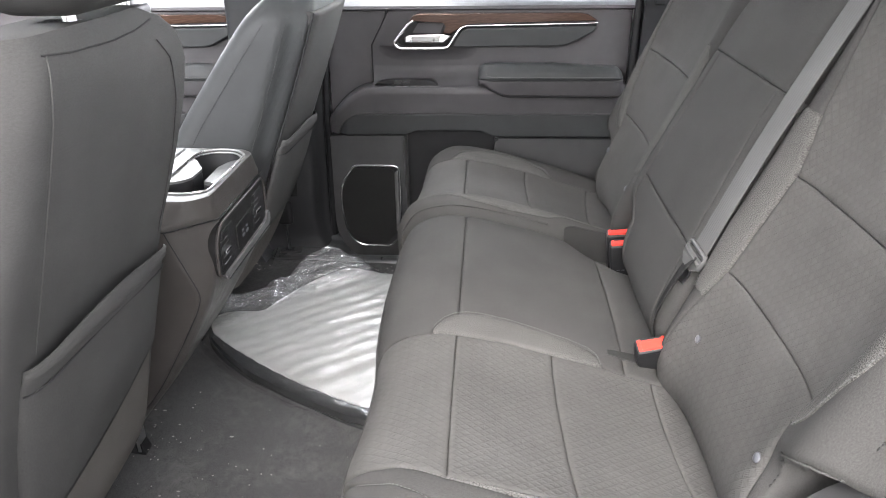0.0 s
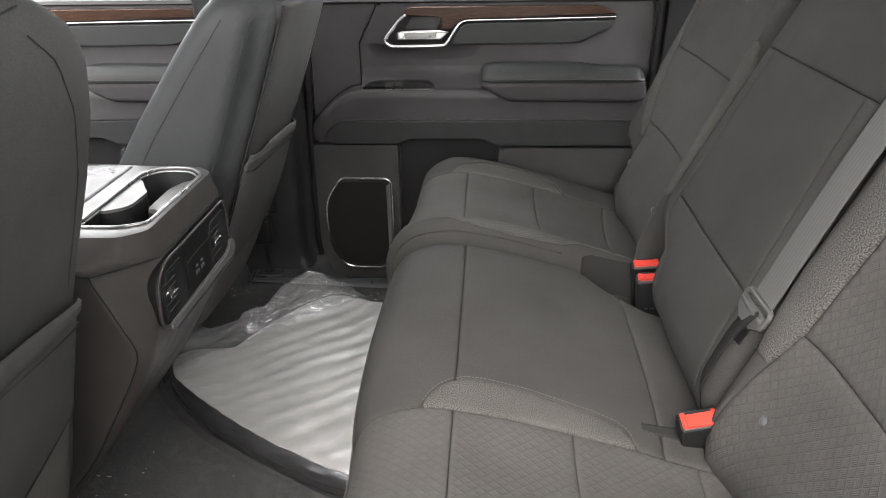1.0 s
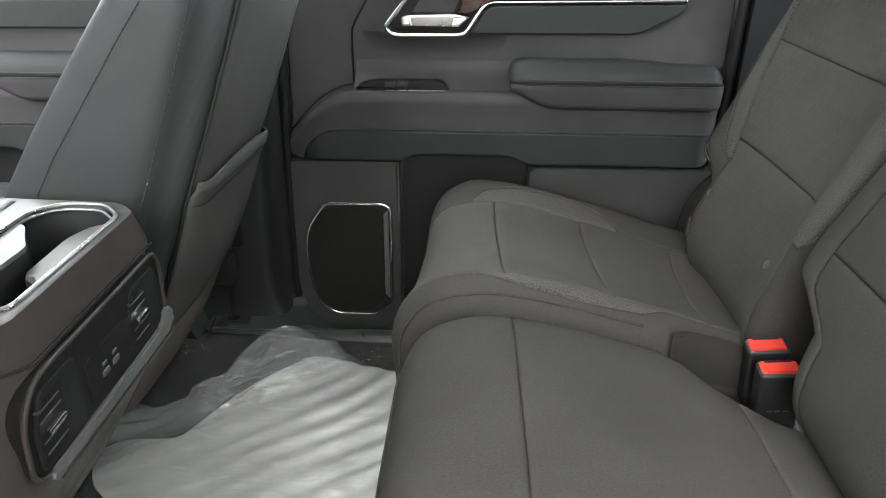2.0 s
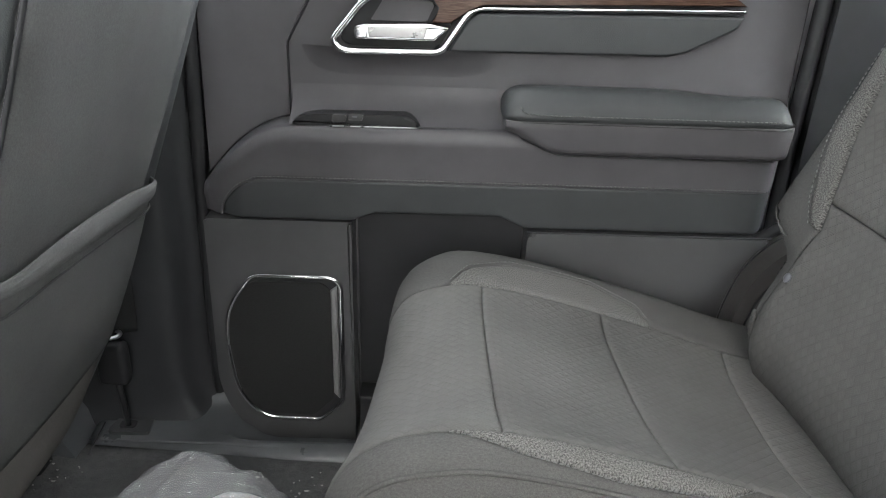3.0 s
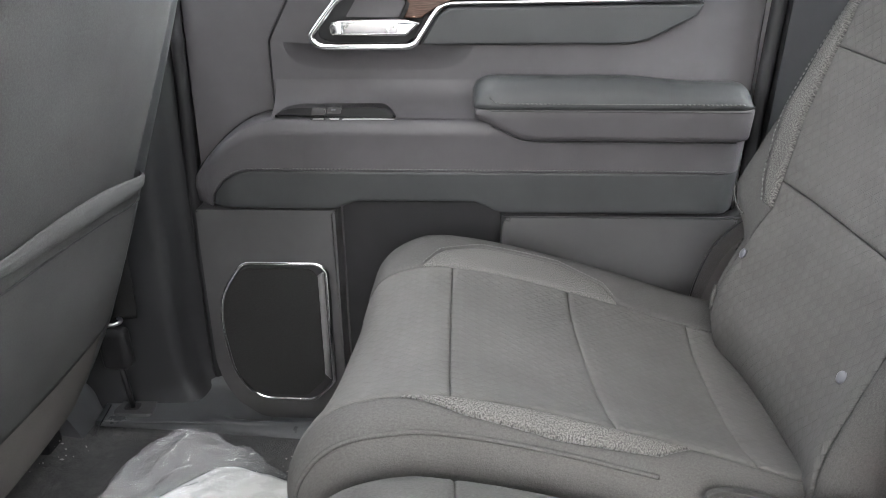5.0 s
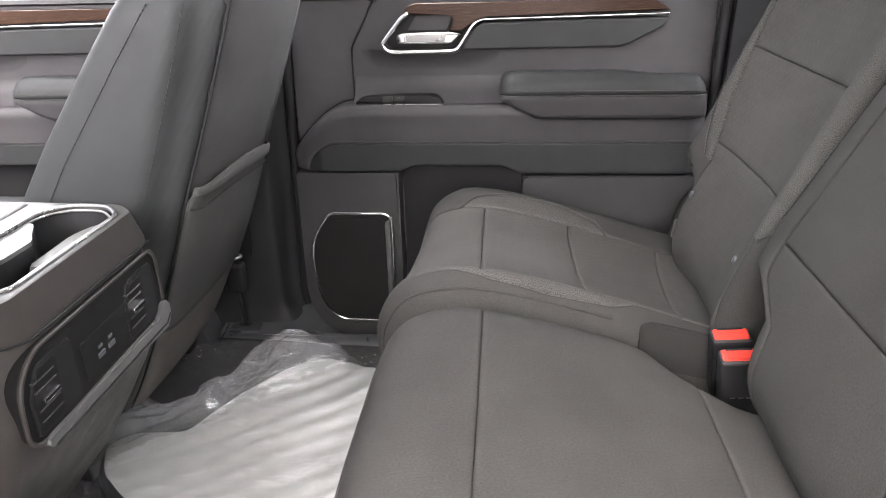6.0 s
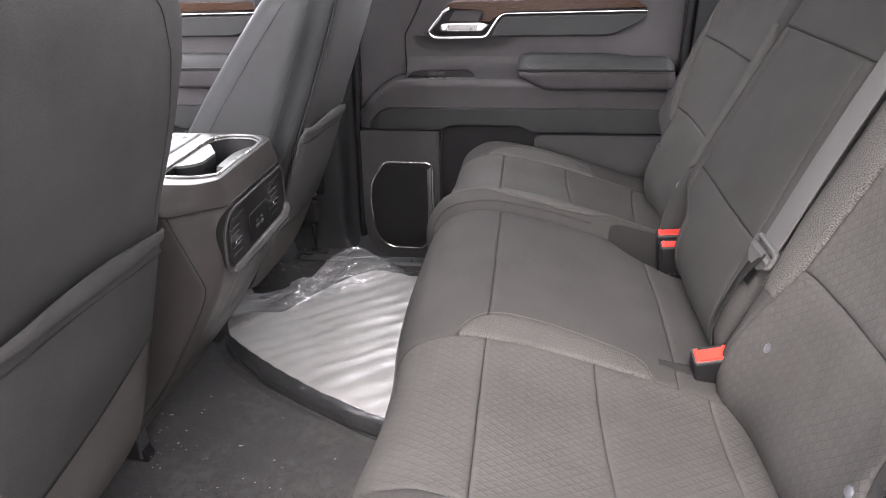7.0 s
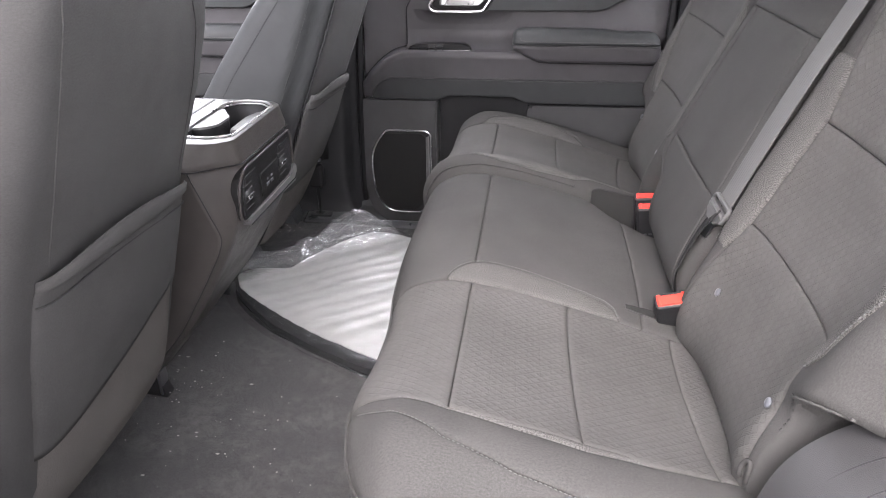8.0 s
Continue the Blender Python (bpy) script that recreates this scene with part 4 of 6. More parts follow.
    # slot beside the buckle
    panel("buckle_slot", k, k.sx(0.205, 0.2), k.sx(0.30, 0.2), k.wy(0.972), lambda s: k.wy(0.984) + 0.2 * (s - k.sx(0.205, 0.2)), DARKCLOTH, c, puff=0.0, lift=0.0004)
    return c


def narrow_cushion():
    cross = [(1.425, -0.12), (1.404, -0.08), (1.402, -0.03), (1.409, -0.002), (1.426, 0.014), (1.452, 0.018), (1.49, 0.008), (1.55, -0.002), (1.62, -0.008), (1.69, -0.012), (1.74, -0.009), (1.785, 0.001), (1.812, 0.006), (1.838, -0.006), (1.856, -0.035), (1.858, -0.08), (1.83, -0.12)]
    k = Skin(CUSHION, cross)
    k.extra = corner(1.86, 1.71, 0.040, 0.010)(k)
    end = k.prof.length
    a, b, d = k.sx(-0.020, 0.2), k.sx(0.122, 0.2), k.sx(0.272, 0.2)
    w0, wi, wo, wend = k.wy(1.414, 0.1, 0.5), k.wy(1.449, 0.1, 0.6), k.wy(1.752, 0.3), k.cross.length
    wi1, wo1 = k.wy(1.424, 0.1, 0.5), k.wy(1.800, 0.5, 0.85)

    def xs(s):
        return k.prof.at(s)[0] if s > k.prof.knot(4) else -1

    def inner(s):
        return wi + (wi1 - wi) * bulge(xs(s), -0.06, 0.200, ((0, 0.2, 0.5, 0.85, 1), (0, 0.7, 1, 0.7, 0)))

    def outer(s):
        return wo + (wo1 - wo) * bulge(xs(s), -0.062, 0.185, ((0, 0.1, 0.3, 0.7, 0.93, 1), (0, 0.6, 0.95, 1.0, 0.6, 0)))

    # the cross seams run forward towards the inner side
    k.shift = lambda s, w: float(np.interp(s, (a, b, d, end), (0.0, 0.006, 0.036, 0.02))) * max(0.0, min(1.0, (wo - w) / (wo - wi)))
    c = underbody("seat_cushion", k, PLAIN, NARROW)
    panel("inner_side", k, 0.0, end, 0.0, inner, PLAIN, c)
    panel("front_insert", k, 0.0, a, wi, wo, WOVEN, c)
    panel("seat_insert", k, a, b, wi, wo, WOVEN, c)
    panel("seat_insert", k, b, d, wi, wo, WOVEN, c)
    panel("rear_insert", k, d, end, wi, wo, WOVEN, c)
    t0, t1 = k.sx(-0.058, 0.2), k.sx(0.198, 0.2)
    panel("side_insert", k, t0, t1, inner, wi, TWEED, c, "heather grey cloth insert", puff=0.002, lift=0.001)
    seam_stitch(k, lambda s: inner(s) - 0.003, t0, t1, c, n=110)
    u0, u1 = k.sx(-0.060, 0.2), k.sx(0.183, 0.2)
    panel("side_insert", k, u0, u1, wo, outer, TWEED, c, "heather grey cloth insert", puff=0.003, lift=0.001)
    seam_stitch(k, lambda s: outer(s) + 0.003, u0, u1 - 0.003, c, n=110)
    panel("outer_side", k, 0.0, end, outer, wend, PLAIN, c)
    tube("piping", [k.at(s, w0, 0.001) for s in np.linspace(k.prof.knot(1), k.sx(0.16, 0.2), 70)], 0.0022, PLAIN, c, "", 7)
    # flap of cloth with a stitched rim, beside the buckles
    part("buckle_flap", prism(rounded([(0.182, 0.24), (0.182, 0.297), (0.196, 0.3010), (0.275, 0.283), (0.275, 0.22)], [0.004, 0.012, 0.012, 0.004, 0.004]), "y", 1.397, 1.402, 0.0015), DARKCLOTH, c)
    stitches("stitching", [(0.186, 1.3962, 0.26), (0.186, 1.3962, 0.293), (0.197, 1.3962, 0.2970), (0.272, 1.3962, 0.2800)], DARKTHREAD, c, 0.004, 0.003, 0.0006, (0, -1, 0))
    return c


wide_cushion()
narrow_cushion()
_b = part("storage_box", prism(rounded([(0.02, 0.0), (0.02, 0.175), (0.36, 0.165), (0.36, 0.0)], 0.01), "y", 0.60, 1.80, 0.006), DARK)
tagged(_b, "black plastic storage base under the rear bench", "storage box")

BACK = [(0.360, 0.190), (0.318, 0.222), (0.300, 0.262), (0.302, 0.305), (0.319, 0.352), (0.355, 0.435), (0.417, 0.575), (0.470, 0.700), (0.500, 0.775), (0.530, 0.850), (0.560, 0.905), (0.600, 0.930), (0.660, 0.930), (0.700, 0.90)]


def side_back(sign):
    """An outer backrest; sign 1 is the near one, -1 its mirror image across the middle of the cab."""
    mid = 1.19

    def my(y):
        return mid + (mid - y) * (-1 if sign > 0 else 1) if sign < 0 else y

    cross = [(0.610, -0.16), (0.575, -0.09), (0.560, -0.04), (0.563, 0.000), (0.580, 0.024), (0.605, 0.030), (0.64, 0.017), (0.70, 0.004), (0.78, 0.000), (0.86, 0.002), (0.905, 0.008), (0.940, 0.020), (0.962, 0.022), (0.980, 0.008), (0.988, -0.02), (0.985, -0.08), (0.97, -0.16)]
    if sign < 0:
        cross = [(my(y), h) for y, h in cross][::-1]

    def crease(y):
        """The height of the bolster's lower edge, rising towards the outside."""
        return 0.384 + 0.50 * max(0.0, (y - my(0.622)) * -sign)

    def notch(p, y):
        """Below the armpit the outer edge steps in, beside the wheel-arch cover."""
        zt = crease(y)
        q = float(np.interp(p[1], (0.22, zt - 0.010, zt), (0.15, 0.22, 1.0)))
        a = my(0.635)
        if sign > 0 and y > 0.93:  # the inner edge reaches over towards the belt
            y += 0.016 * max(0.0, min(1.0, (p[1] - 0.40) / 0.08)) * min(1.0, (y - 0.93) / 0.04)
        return a + (y - a) * q if (y - a) * sign < 0 else y

    k = Skin(BACK, cross, notch)

    def slim(s, y):
        """The bolster thins out towards the bottom."""
        z = k.prof.at(s)[1]
        t = max(0.0, min(1.0, (my(0.66) - y) * sign / 0.07))
        return -0.036 * t * float(np.interp(z, (0.24, crease(y) - 0.018, crease(y) + 0.004), (1.0, 1.0, 0.0)))

    k.extra = slim
    end = k.prof.length
    s1, s2, s3 = k.sz(0.437, 0, 0.7), k.sz(0.572, 0, 0.7), k.sz(0.800, 0.3, 0.85)

    def W(y, z=0.5):
        return k.wy(my(y), 0.12, 0.88)

    lim = (lambda p, q: (p, q)) if sign > 0 else (lambda p, q: (q, p))
    low = k.prof.knot(1)

    def edge_in(s):
        z = k.prof.at(s)[1]
        return W(float(np.interp(z, (0.25, 0.34, 0.44, 0.575, 0.65, 0.80), (0.962, 0.950, 0.926, 0.922, 0.940, 0.960))), z)

    def tweed_in(s):
        z = k.prof.at(s)[1]
        return W(float(np.interp(z, (0.385, 0.41, 0.50, 0.60, 0.645), (0.955, 0.972, 0.979, 0.981, 0.962))), z)

    def edge_out(s):
        z = k.prof.at(s)[1]
        return W(float(np.interp(z, (0.25, 0.34, 0.41, 0.50, 0.62, 0.80), (0.640, 0.648, 0.658, 0.625, 0.604, 0.61))), z)

    def tweed_out(s):
        z = k.prof.at(s)[1]
        return W(float(np.interp(z, (0.40, 0.43, 0.50, 0.62, 0.72), (0.652, 0.628, 0.598, 0.577, 0.588))), z)

    c = underbody("backrest", k, PLAIN, WIDE if sign > 0 else NARROW)
    panel("lower_insert", k, low, s1, *lim(edge_out, edge_in), WOVEN, c)
    panel("middle_insert", k, s1, s2, *lim(edge_out, edge_in), WOVEN, c)
    panel("upper_insert", k, s2, s3, *lim(edge_out, edge_in), WOVEN, c)
    panel("top_panel", k, s3, end, 0.0, k.cross.length, PLAIN, c)
    ends = lim(0.0, k.cross.length)
    ta, tb = k.sz(0.392, 0, 0.7), k.sz(0.64, 0, 0.8)
    panel("inner_side", k, low, s3, *lim(edge_in, ends[1]), PLAIN, c)
    panel("outer_side", k, low, s3, *lim(ends[0], edge_out), PLAIN, c)
    panel("side_insert", k, ta, tb, *lim(edge_in, tweed_in), TWEED, c, "heather grey cloth insert", puff=0.003, lift=0.003)
    seam_stitch(k, lambda s: tweed_in(s), ta, tb, c, lift=0.0035, n=120)
    oa, ob_ = k.sz(0.408, 0, 0.7), k.sz(0.71, 0, 0.8)
    panel("side_insert", k, oa, ob_, *lim(tweed_out, edge_out), TWEED, c, "heather grey cloth insert", puff=0.003, lift=0.003)
    seam_stitch(k, lambda s: tweed_out(s), oa, ob_, c, lift=0.0035, n=150, long=0.0036, gap=0.0022, r=0.0009)
    # piping under the bolster and dark sewing along its side
    rim = np.linspace(0.628, 0.566, 24)
    tube("piping", [k.at(k.sz(crease(my(y)) + 0.004, 0, 0.7), W(y), -0.0005) for y in rim], 0.0014, PLAIN, c, "", 6)
    ws = W(0.575) + (-0.022 if sign > 0 else 0.022)
    seam_stitch(k, lambda s: ws, k.sz(0.452, 0, 0.7), k.sz(0.76, 0.2, 0.8), c, DARKTHREAD, n=120, long=0.0040, gap=0.0026, r=0.0010)
    wl = W(0.615)
    seam_stitch(k, lambda s: wl, k.sz(0.345, 0, 0.6), k.sz(0.392, 0, 0.6), c, DARKTHREAD, n=30, long=0.0040, gap=0.0026, r=0.0010)
    # snaps and the little loops for child-seat anchors
    for y, z in ((0.662, 0.355), (0.902, 0.350)):
        s = k.sz(z, 0, 0.6)
        q, q2 = k.at(s, W(y, z), 0.001), k.at(s, W(y, z), 0.004)
        n = Vector(q2 - q).normalized()
        bm = bmesh.new()
        bmesh.ops.create_uvsphere(bm, u_segments=20, v_segments=10, radius=0.0060)
        rot = Vector((0, 0, 1)).rotation_difference(n).to_matrix()
        for v in bm.verts:
            v.co = rot @ Vector((v.co.x, v.co.y, v.co.z * 0.42)) + Vector(q)
        part("snap", bm, SNAP, c, "grey plastic snap")
    for y in (0.635,):
        s = k.sz(0.285, 0, 0.5)
        arc = [k.at(s + 0.018 * math.sin(u), W(y, 0.285) + 0.011 * math.cos(u), 0.0008) for u in np.linspace(-0.4, 3.5, 16)]
        tube("anchor_loop", arc, 0.0028, PLAIN, c, "", 7)
    return c


side_back(1)
side_back(-1)


def centre_back():
    prof = [(0.345, 0.240), (0.305, 0.262), (0.288, 0.300), (0.298, 0.352), (0.333, 0.435), (0.392, 0.575), (0.432, 0.665), (0.462, 0.725), (0.492, 0.765), (0.53, 0.785), (0.58, 0.785), (0.62, 0.765)]
    cross = [(1.005, -0.14), (0.985, -0.08), (0.980, -0.03), (0.992, 0.000), (1.015, 0.010), (1.06, 0.011), (1.20, 0.013), (1.34, 0.011), (1.388, 0.012), (1.412, 0.004), (1.424, -0.02), (1.424, -0.08), (1.405, -0.14)]

    def taper(p, y):
        q = float(np.interp(p[1], (0.24, 0.36, 0.43, 0.60, 0.72, 0.79), (1.02, 1.0, 0.94, 0.82, 0.76, 0.70)))
        if y > 1.16:  # the far lower corner is cut away for the buckles
            q *= float(np.interp(p[1], (0.24, 0.362, 0.392, 0.43), (0.47, 0.57, 0.95, 1.0)))
        return 1.16 + (y - 1.16) * q

    k = Skin(prof, cross, taper)
    end, wend = k.prof.length, k.cross.length
    c = underbody("centre_backrest", k, PLAIN, WIDE)
    s1, s2 = k.sz(0.425, 0, 0.6), k.sz(0.650, 0, 0.8)
    wa, wb = k.wy(1.03, 0.1, 0.9), k.wy(1.365, 0.1, 0.9)
    panel("lower_panel", k, 0.0, s1, wa, wb, PLAIN, c)
    panel("middle_panel", k, s1, s2, wa, wb, PLAIN, c)
    panel("upper_panel", k, s2, end, 0.0, wend, PLAIN, c)
    panel("side_strip", k, 0.0, s2, 0.0, wa, PLAIN, c, puff=0.003)
    panel("side_strip", k, 0.0, s2, wb, wend, PLAIN, c, puff=0.003)
    seam_stitch(k, lambda s: k.wy(1.405, 0.5, 0.95), s1 + 0.02, s2, c, DARKTHREAD, n=90)
    tube("piping", [k.at(s, k.wy(1.418, 0.5, 0.95), 0.0005) for s in np.linspace(s1, s2, 50)], 0.002, PLAIN, c, "", 6)
    return c


centre_back()


def headrest(x, y, z, wide, seat, lean=0.35, post=0.05):
    bm = box((-0.05, -wide / 2, 0.0), (0.05, wide / 2, 0.17), 0.036, 7)
    for v in bm.verts:
        v.co.x += lean * v.co.z * 0.6 + 0.012 * math.cos(v.co.y / wide * 3.0)
        v.co += Vector((x, y, z))
    h = part("headrest", bm, PLAIN, seat)
    tube("seam", [(x - 0.048 + 0.012 * math.cos((q - 0.5) * 3.0) + lean * 0.015, y + (q - 0.5) * (wide - 0.04), z + 0.03) for q in np.linspace(0, 1, 24)], 0.0012, DARKTHREAD, h, "", 5)
    for dy in (-0.055, 0.055):
        tube("post", [(x - 0.02, y + dy, z - post), (x, y + dy, z + 0.02)], 0.006, STEEL, h, "bright steel post", 12)
        bm = box((x - 0.042, y + dy - 0.017, z - post + 0.0), (x + 0.012, y + dy + 0.017, z - post + 0.014), 0.005, 3)
        part("guide", bm, DARK, h)
    return h


headrest(0.530, 1.165, 0.815, 0.24, WIDE, post=0.035)
headrest(0.640, 0.77, 0.97, 0.26, WIDE)
headrest(0.640, 1.61, 0.97, 0.26, NARROW)


# ---- front seats ----
SEWING = cloth("leather_sewing_thread", (0.035, 0.035, 0.036), (0.085, 0.085, 0.087), 2000.0, 0.4)
REAR = ((0.04, -0.600), (0.12, -0.533), (0.224, -0.480), (0.334, -0.436), (0.43, -0.400), (0.52, -0.364), (0.62, -0.326), (0.73, -0.287), (0.80, -0.262))
FRONT = ((0.04, -0.80), (0.20, -0.76), (0.38, -0.655), (0.50, -0.580), (0.62, -0.492), (0.73, -0.408), (0.80, -0.36))


def rear_x(z):
    return float(np.interp(z, [p[0] for p in REAR], [p[1] for p in REAR]))


def front_x(z):
    return float(np.interp(z, [p[0] for p in FRONT], [p[1] for p in FRONT]))


def front_seat(dx, dz, sign, label, cover):
    """A front seat seen from behind; sign 1: the far one, -1: the near one, mirrored. Inner side at 1.405, outer at 1.825."""
    mid = 1.19

    def my(y):
        return y if sign > 0 else 2 * mid - y

    st = thing("bucket_seat", (-0.62 + dx, my(1.61), 0.0), label, "car seat", "front seats")
    st.location.z += dz * K  # the seat is raised as a whole
    # the driver seat is reclined less, so its foot stands further back
    prof = [(z, x + (float(np.interp(z, (0.04, 0.10, 0.224, 0.334, 0.43), (0.062, 0.056, 0.026, 0.008, 0.0))) if sign < 0 else 0.0)) for z, x in REAR]

    def rx(z):
        return float(np.interp(z, [p[0] for p in prof], [p[1] for p in prof]))

    # backrest: level slices with rounded corners, drawn in at the top
    def slice_at(z):
        top = max(0.0, (z - 0.675) / 0.075)
        inset = 0.05 * top ** 2.2
        xa, xb = front_x(z) + inset * 0.6, rx(z) - inset * 0.5
        ya, yb = 1.405 + inset + 0.012 * max(0.0, z - 0.45), 1.825 - inset - 0.03 * max(0.0, z - 0.40) / 0.35
        if sign < 0:
            yb = 1.825 - 0.012 * top ** 2 - 0.02 * max(0.0, z - 0.40) / 0.35
        if sign < 0:  # the driver seat's inner shoulder slopes
            ya = float(np.interp(z, (0.10, 0.30, 0.43, 0.563, 0.635, 0.685, 0.715, 0.735, 0.75), (1.406, 1.410, 1.418, 1.428, 1.442, 1.464, 1.490, 1.522, 1.572)))
        if sign > 0:
            return rounded([(xa, ya), (xb - 0.046, ya), (xb - 0.034, ya + 0.017), (xb - 0.003, ya + 0.027), (xb + 0.004, (ya + yb) / 2), (xb, yb), (xa, yb)], [0.045, 0.006, 0.02, 0.012, 0.2, 0.038, 0.04], 9)
        return rounded([(xa, ya), (xb, ya), (xb + 0.004, (ya + yb) / 2), (xb, yb), (xa, yb)], [0.045, 0.034 if sign < 0 else 0.042, 0.2, 0.038, 0.04], 9)

    def rear_skin(y, z):
        """The rearmost place of the backrest at that width and height."""
        poly, best = slice_at(z), -9.0
        for (xa, ya), (xb, yb) in zip(poly, [*poly[1:], poly[0]]):
            if (ya - y) * (yb - y) <= 0 and abs(yb - ya) > 1e-9:
                best = max(best, xa + (xb - xa) * (y - ya) / (yb - ya))
        return best

    rings, n = [], 120
    for z in [0.115 if sign > 0 else 0.058, 0.16, 0.22, 0.28, 0.34, 0.40, 0.46, 0.52, 0.56, 0.60, 0.63, 0.655, 0.68, 0.70, 0.715, 0.725, 0.735, 0.742, 0.747, 0.75]:
        poly = slice_at(z)
        ln = Line([*poly, poly[0]], smooth=False)
        rings.append([(q[0] + dx, my(q[1]), z) for q in (ln.at(d) for d in np.linspace(0, ln.length, n, endpoint=False))])
    v, f = loft(rings)
    if sign < 0:
        f = [g[::-1] for g in f]
    back = mesh_part("backrest", v, f, cover, st, "grained black backrest sides" if sign > 0 else "plain charcoal backrest cover")
    back.data.set_sharp_from_angle(angle=radians(50))
    if sign < 0:
        inner = [(float(np.interp(z, (0.26, 0.44, 0.57, 0.64, 0.69, 0.715), (1.440, 1.455, 1.472, 1.497, 1.535, 1.57))), z) for z in np.linspace(0.26, 0.715, 40)]
        outer = [(float(np.interp(z, (0.11, 0.44, 0.60, 0.70, 0.735), (1.735, 1.748, 1.764, 1.772, 1.765))), z) for z in np.linspace(0.11, 0.735, 50)]
        over = [(y, float(np.interp(y, (1.57, 1.61, 1.66, 1.73, 1.77), (0.736, 0.731, 0.729, 0.731, 0.735)))) for y in np.linspace(1.57, 1.77, 40)]
        for nm, line, r, mat in (("seam", inner, 0.0008, DARKTHREAD), ("piping", outer, 0.0009, cover), ("seam", over, 0.0009, DARKTHREAD)):
            tube(nm, [(rear_skin(y, z) + dx + 0.0003, my(y), z) for y, z in line], r, mat, st, "", 6)
    # stitched line down the inner side, at its rear edge
    if sign > 0:
        stitches("stitching", [(rear_x(z) - 0.043 + dx, my(1.4035 + 0.012 * max(0.0, z - 0.45)), z) for z in np.linspace(0.36, 0.69, 70)], SEWING, st, 0.0042, 0.0022, 0.0009, (0, -sign, 0))
        stitches("stitching", [(front_x(z) + 0.052 + dx, my(1.4043 + 0.012 * max(0.0, z - 0.45)), z) for z in np.linspace(0.40, 0.69, 70)], SEWING, st, 0.0042, 0.0022, 0.0009, (0, -sign, 0))
    # rear cover: cloth panel, pocket with a rolled top, and the lower flap
    cross = [(1.420, -0.010), (1.432, -0.001), (1.452, 0.004), (1.50, 0.007), (1.60, 0.010), (1.70, 0.008), (1.74, 0.004), (1.762, -0.002), (1.774, -0.012)]
    if sign > 0:
        cross = [(1.434, -0.010), (1.442, -0.002), (1.458, 0.004), *cross[3:]]
    cross = [(my(y), h) for y, h in cross]
    if sign < 0:
        cross = [(y - 0.016 * max(0.0, (y - 0.86) / 0.10), h) for y, h in cross[::-1]]
    k = Skin([(x + dx, z) for z, x in prof[::-1]], cross)
    s_top, s_pk, s_fl, s_end = k.sz(0.705), k.sz(0.448), k.sz(0.252 if sign > 0 else 0.285), k.sz(0.120 if sign > 0 else 0.060)
    wl = k.cross.length
    if sign > 0:
        panel("back_panel", k, s_top, s_pk + 0.034, 0.008, wl - 0.008, BACKCLOTH, st, "plain charcoal cloth back panel", puff=0.004, lift=0.001)

    # the pocket's mouth hangs a little lower at the ends than in its middle
    def mouth(w):
        q = w / wl
        if sign > 0:
            return s_pk + 0.020 * (1 - math.sin(math.pi * q)) - 0.006 - 0.030 * (1 - q) ** 1.6
        return s_pk + 0.020 * (1 - math.sin(math.pi * q)) - 0.006 + 0.013 * max(0.0, min(1.0, (q - 0.2) / 0.5))

    ws = np.linspace(0.006, wl - (0.006 if sign > 0 else 0.014), 40)
    verts, uvs = [], []
    ss = np.linspace(0, 1, 24)
    for a in ss:
        for w in ws:
            low = s_fl + (0.085 * (1 - w / wl) if sign < 0 else 0.0)
            s = mouth(w) + (low - mouth(w)) * a
            belly = 0.006 + 0.008 * math.sin(math.pi * min(1.0, a * 1.05)) * math.sin(math.pi * w / wl) + (0.004 if a < 0.05 else 0)
            verts.append(k.at(s, w, belly))
            uvs.append((s * K, w * K))
    m = len(ws)
    faces = [(i * m + j, i * m + j + 1, (i + 1) * m + j + 1, (i + 1) * m + j) for i in range(len(ss) - 1) for j in range(m - 1)]
    pk = mesh_part("pocket", verts, faces, BACKCLOTH, st, "flat map pocket", uvs)
    solid = pk.modifiers.new("thickness", "SOLIDIFY")
    solid.thickness, solid.offset = 0.004, -1
    tube("pocket_hem", [k.at(mouth(w) + 0.004, w, 0.012) for w in ws], lambda q: 0.006 + 0.006 * math.sin(math.pi * q), BACKCLOTH, pk, "", 10, False, 0.32)
    tube("pocket_seam", [k.at(mouth(w) + 0.030, w, 0.0125) for w in ws], 0.0012, DARKTHREAD, pk, "", 6)
    if sign < 0:
        tube("pocket_seam", [k.at(s_fl + 0.085 * (1 - w / wl), w, 0.0065) for w in ws], 0.0018, DARK, pk, "", 6)
    panel("lower_flap", k, s_fl, s_end, 0.007, wl - 0.007, FLAP, st, "rough grey cloth flap", puff=0.004, lift=0.004)
    if sign > 0:
        edge = [(k.at(s, 0.008 if sign > 0 else wl - 0.008, 0.003)) for s in np.linspace(s_top, s_end, 60)]
        tube("edge_piping", edge, 0.0022, DARK, st, "", 6)
        edge = [(k.at(s, wl - 0.008 if sign > 0 else 0.008, 0.003)) for s in np.linspace(s_top, s_end, 60)]
        tube("edge_piping", edge, 0.0028, cover, st, "", 6)
    # seat cushion and rails below
    bm = box((-1.12 + dx, min(my(1.42), my(1.82)), 0.15), (-0.62 + dx, max(my(1.42), my(1.82)), 0.33), 0.05, 6)
    part("cushion", bm, cover, st)
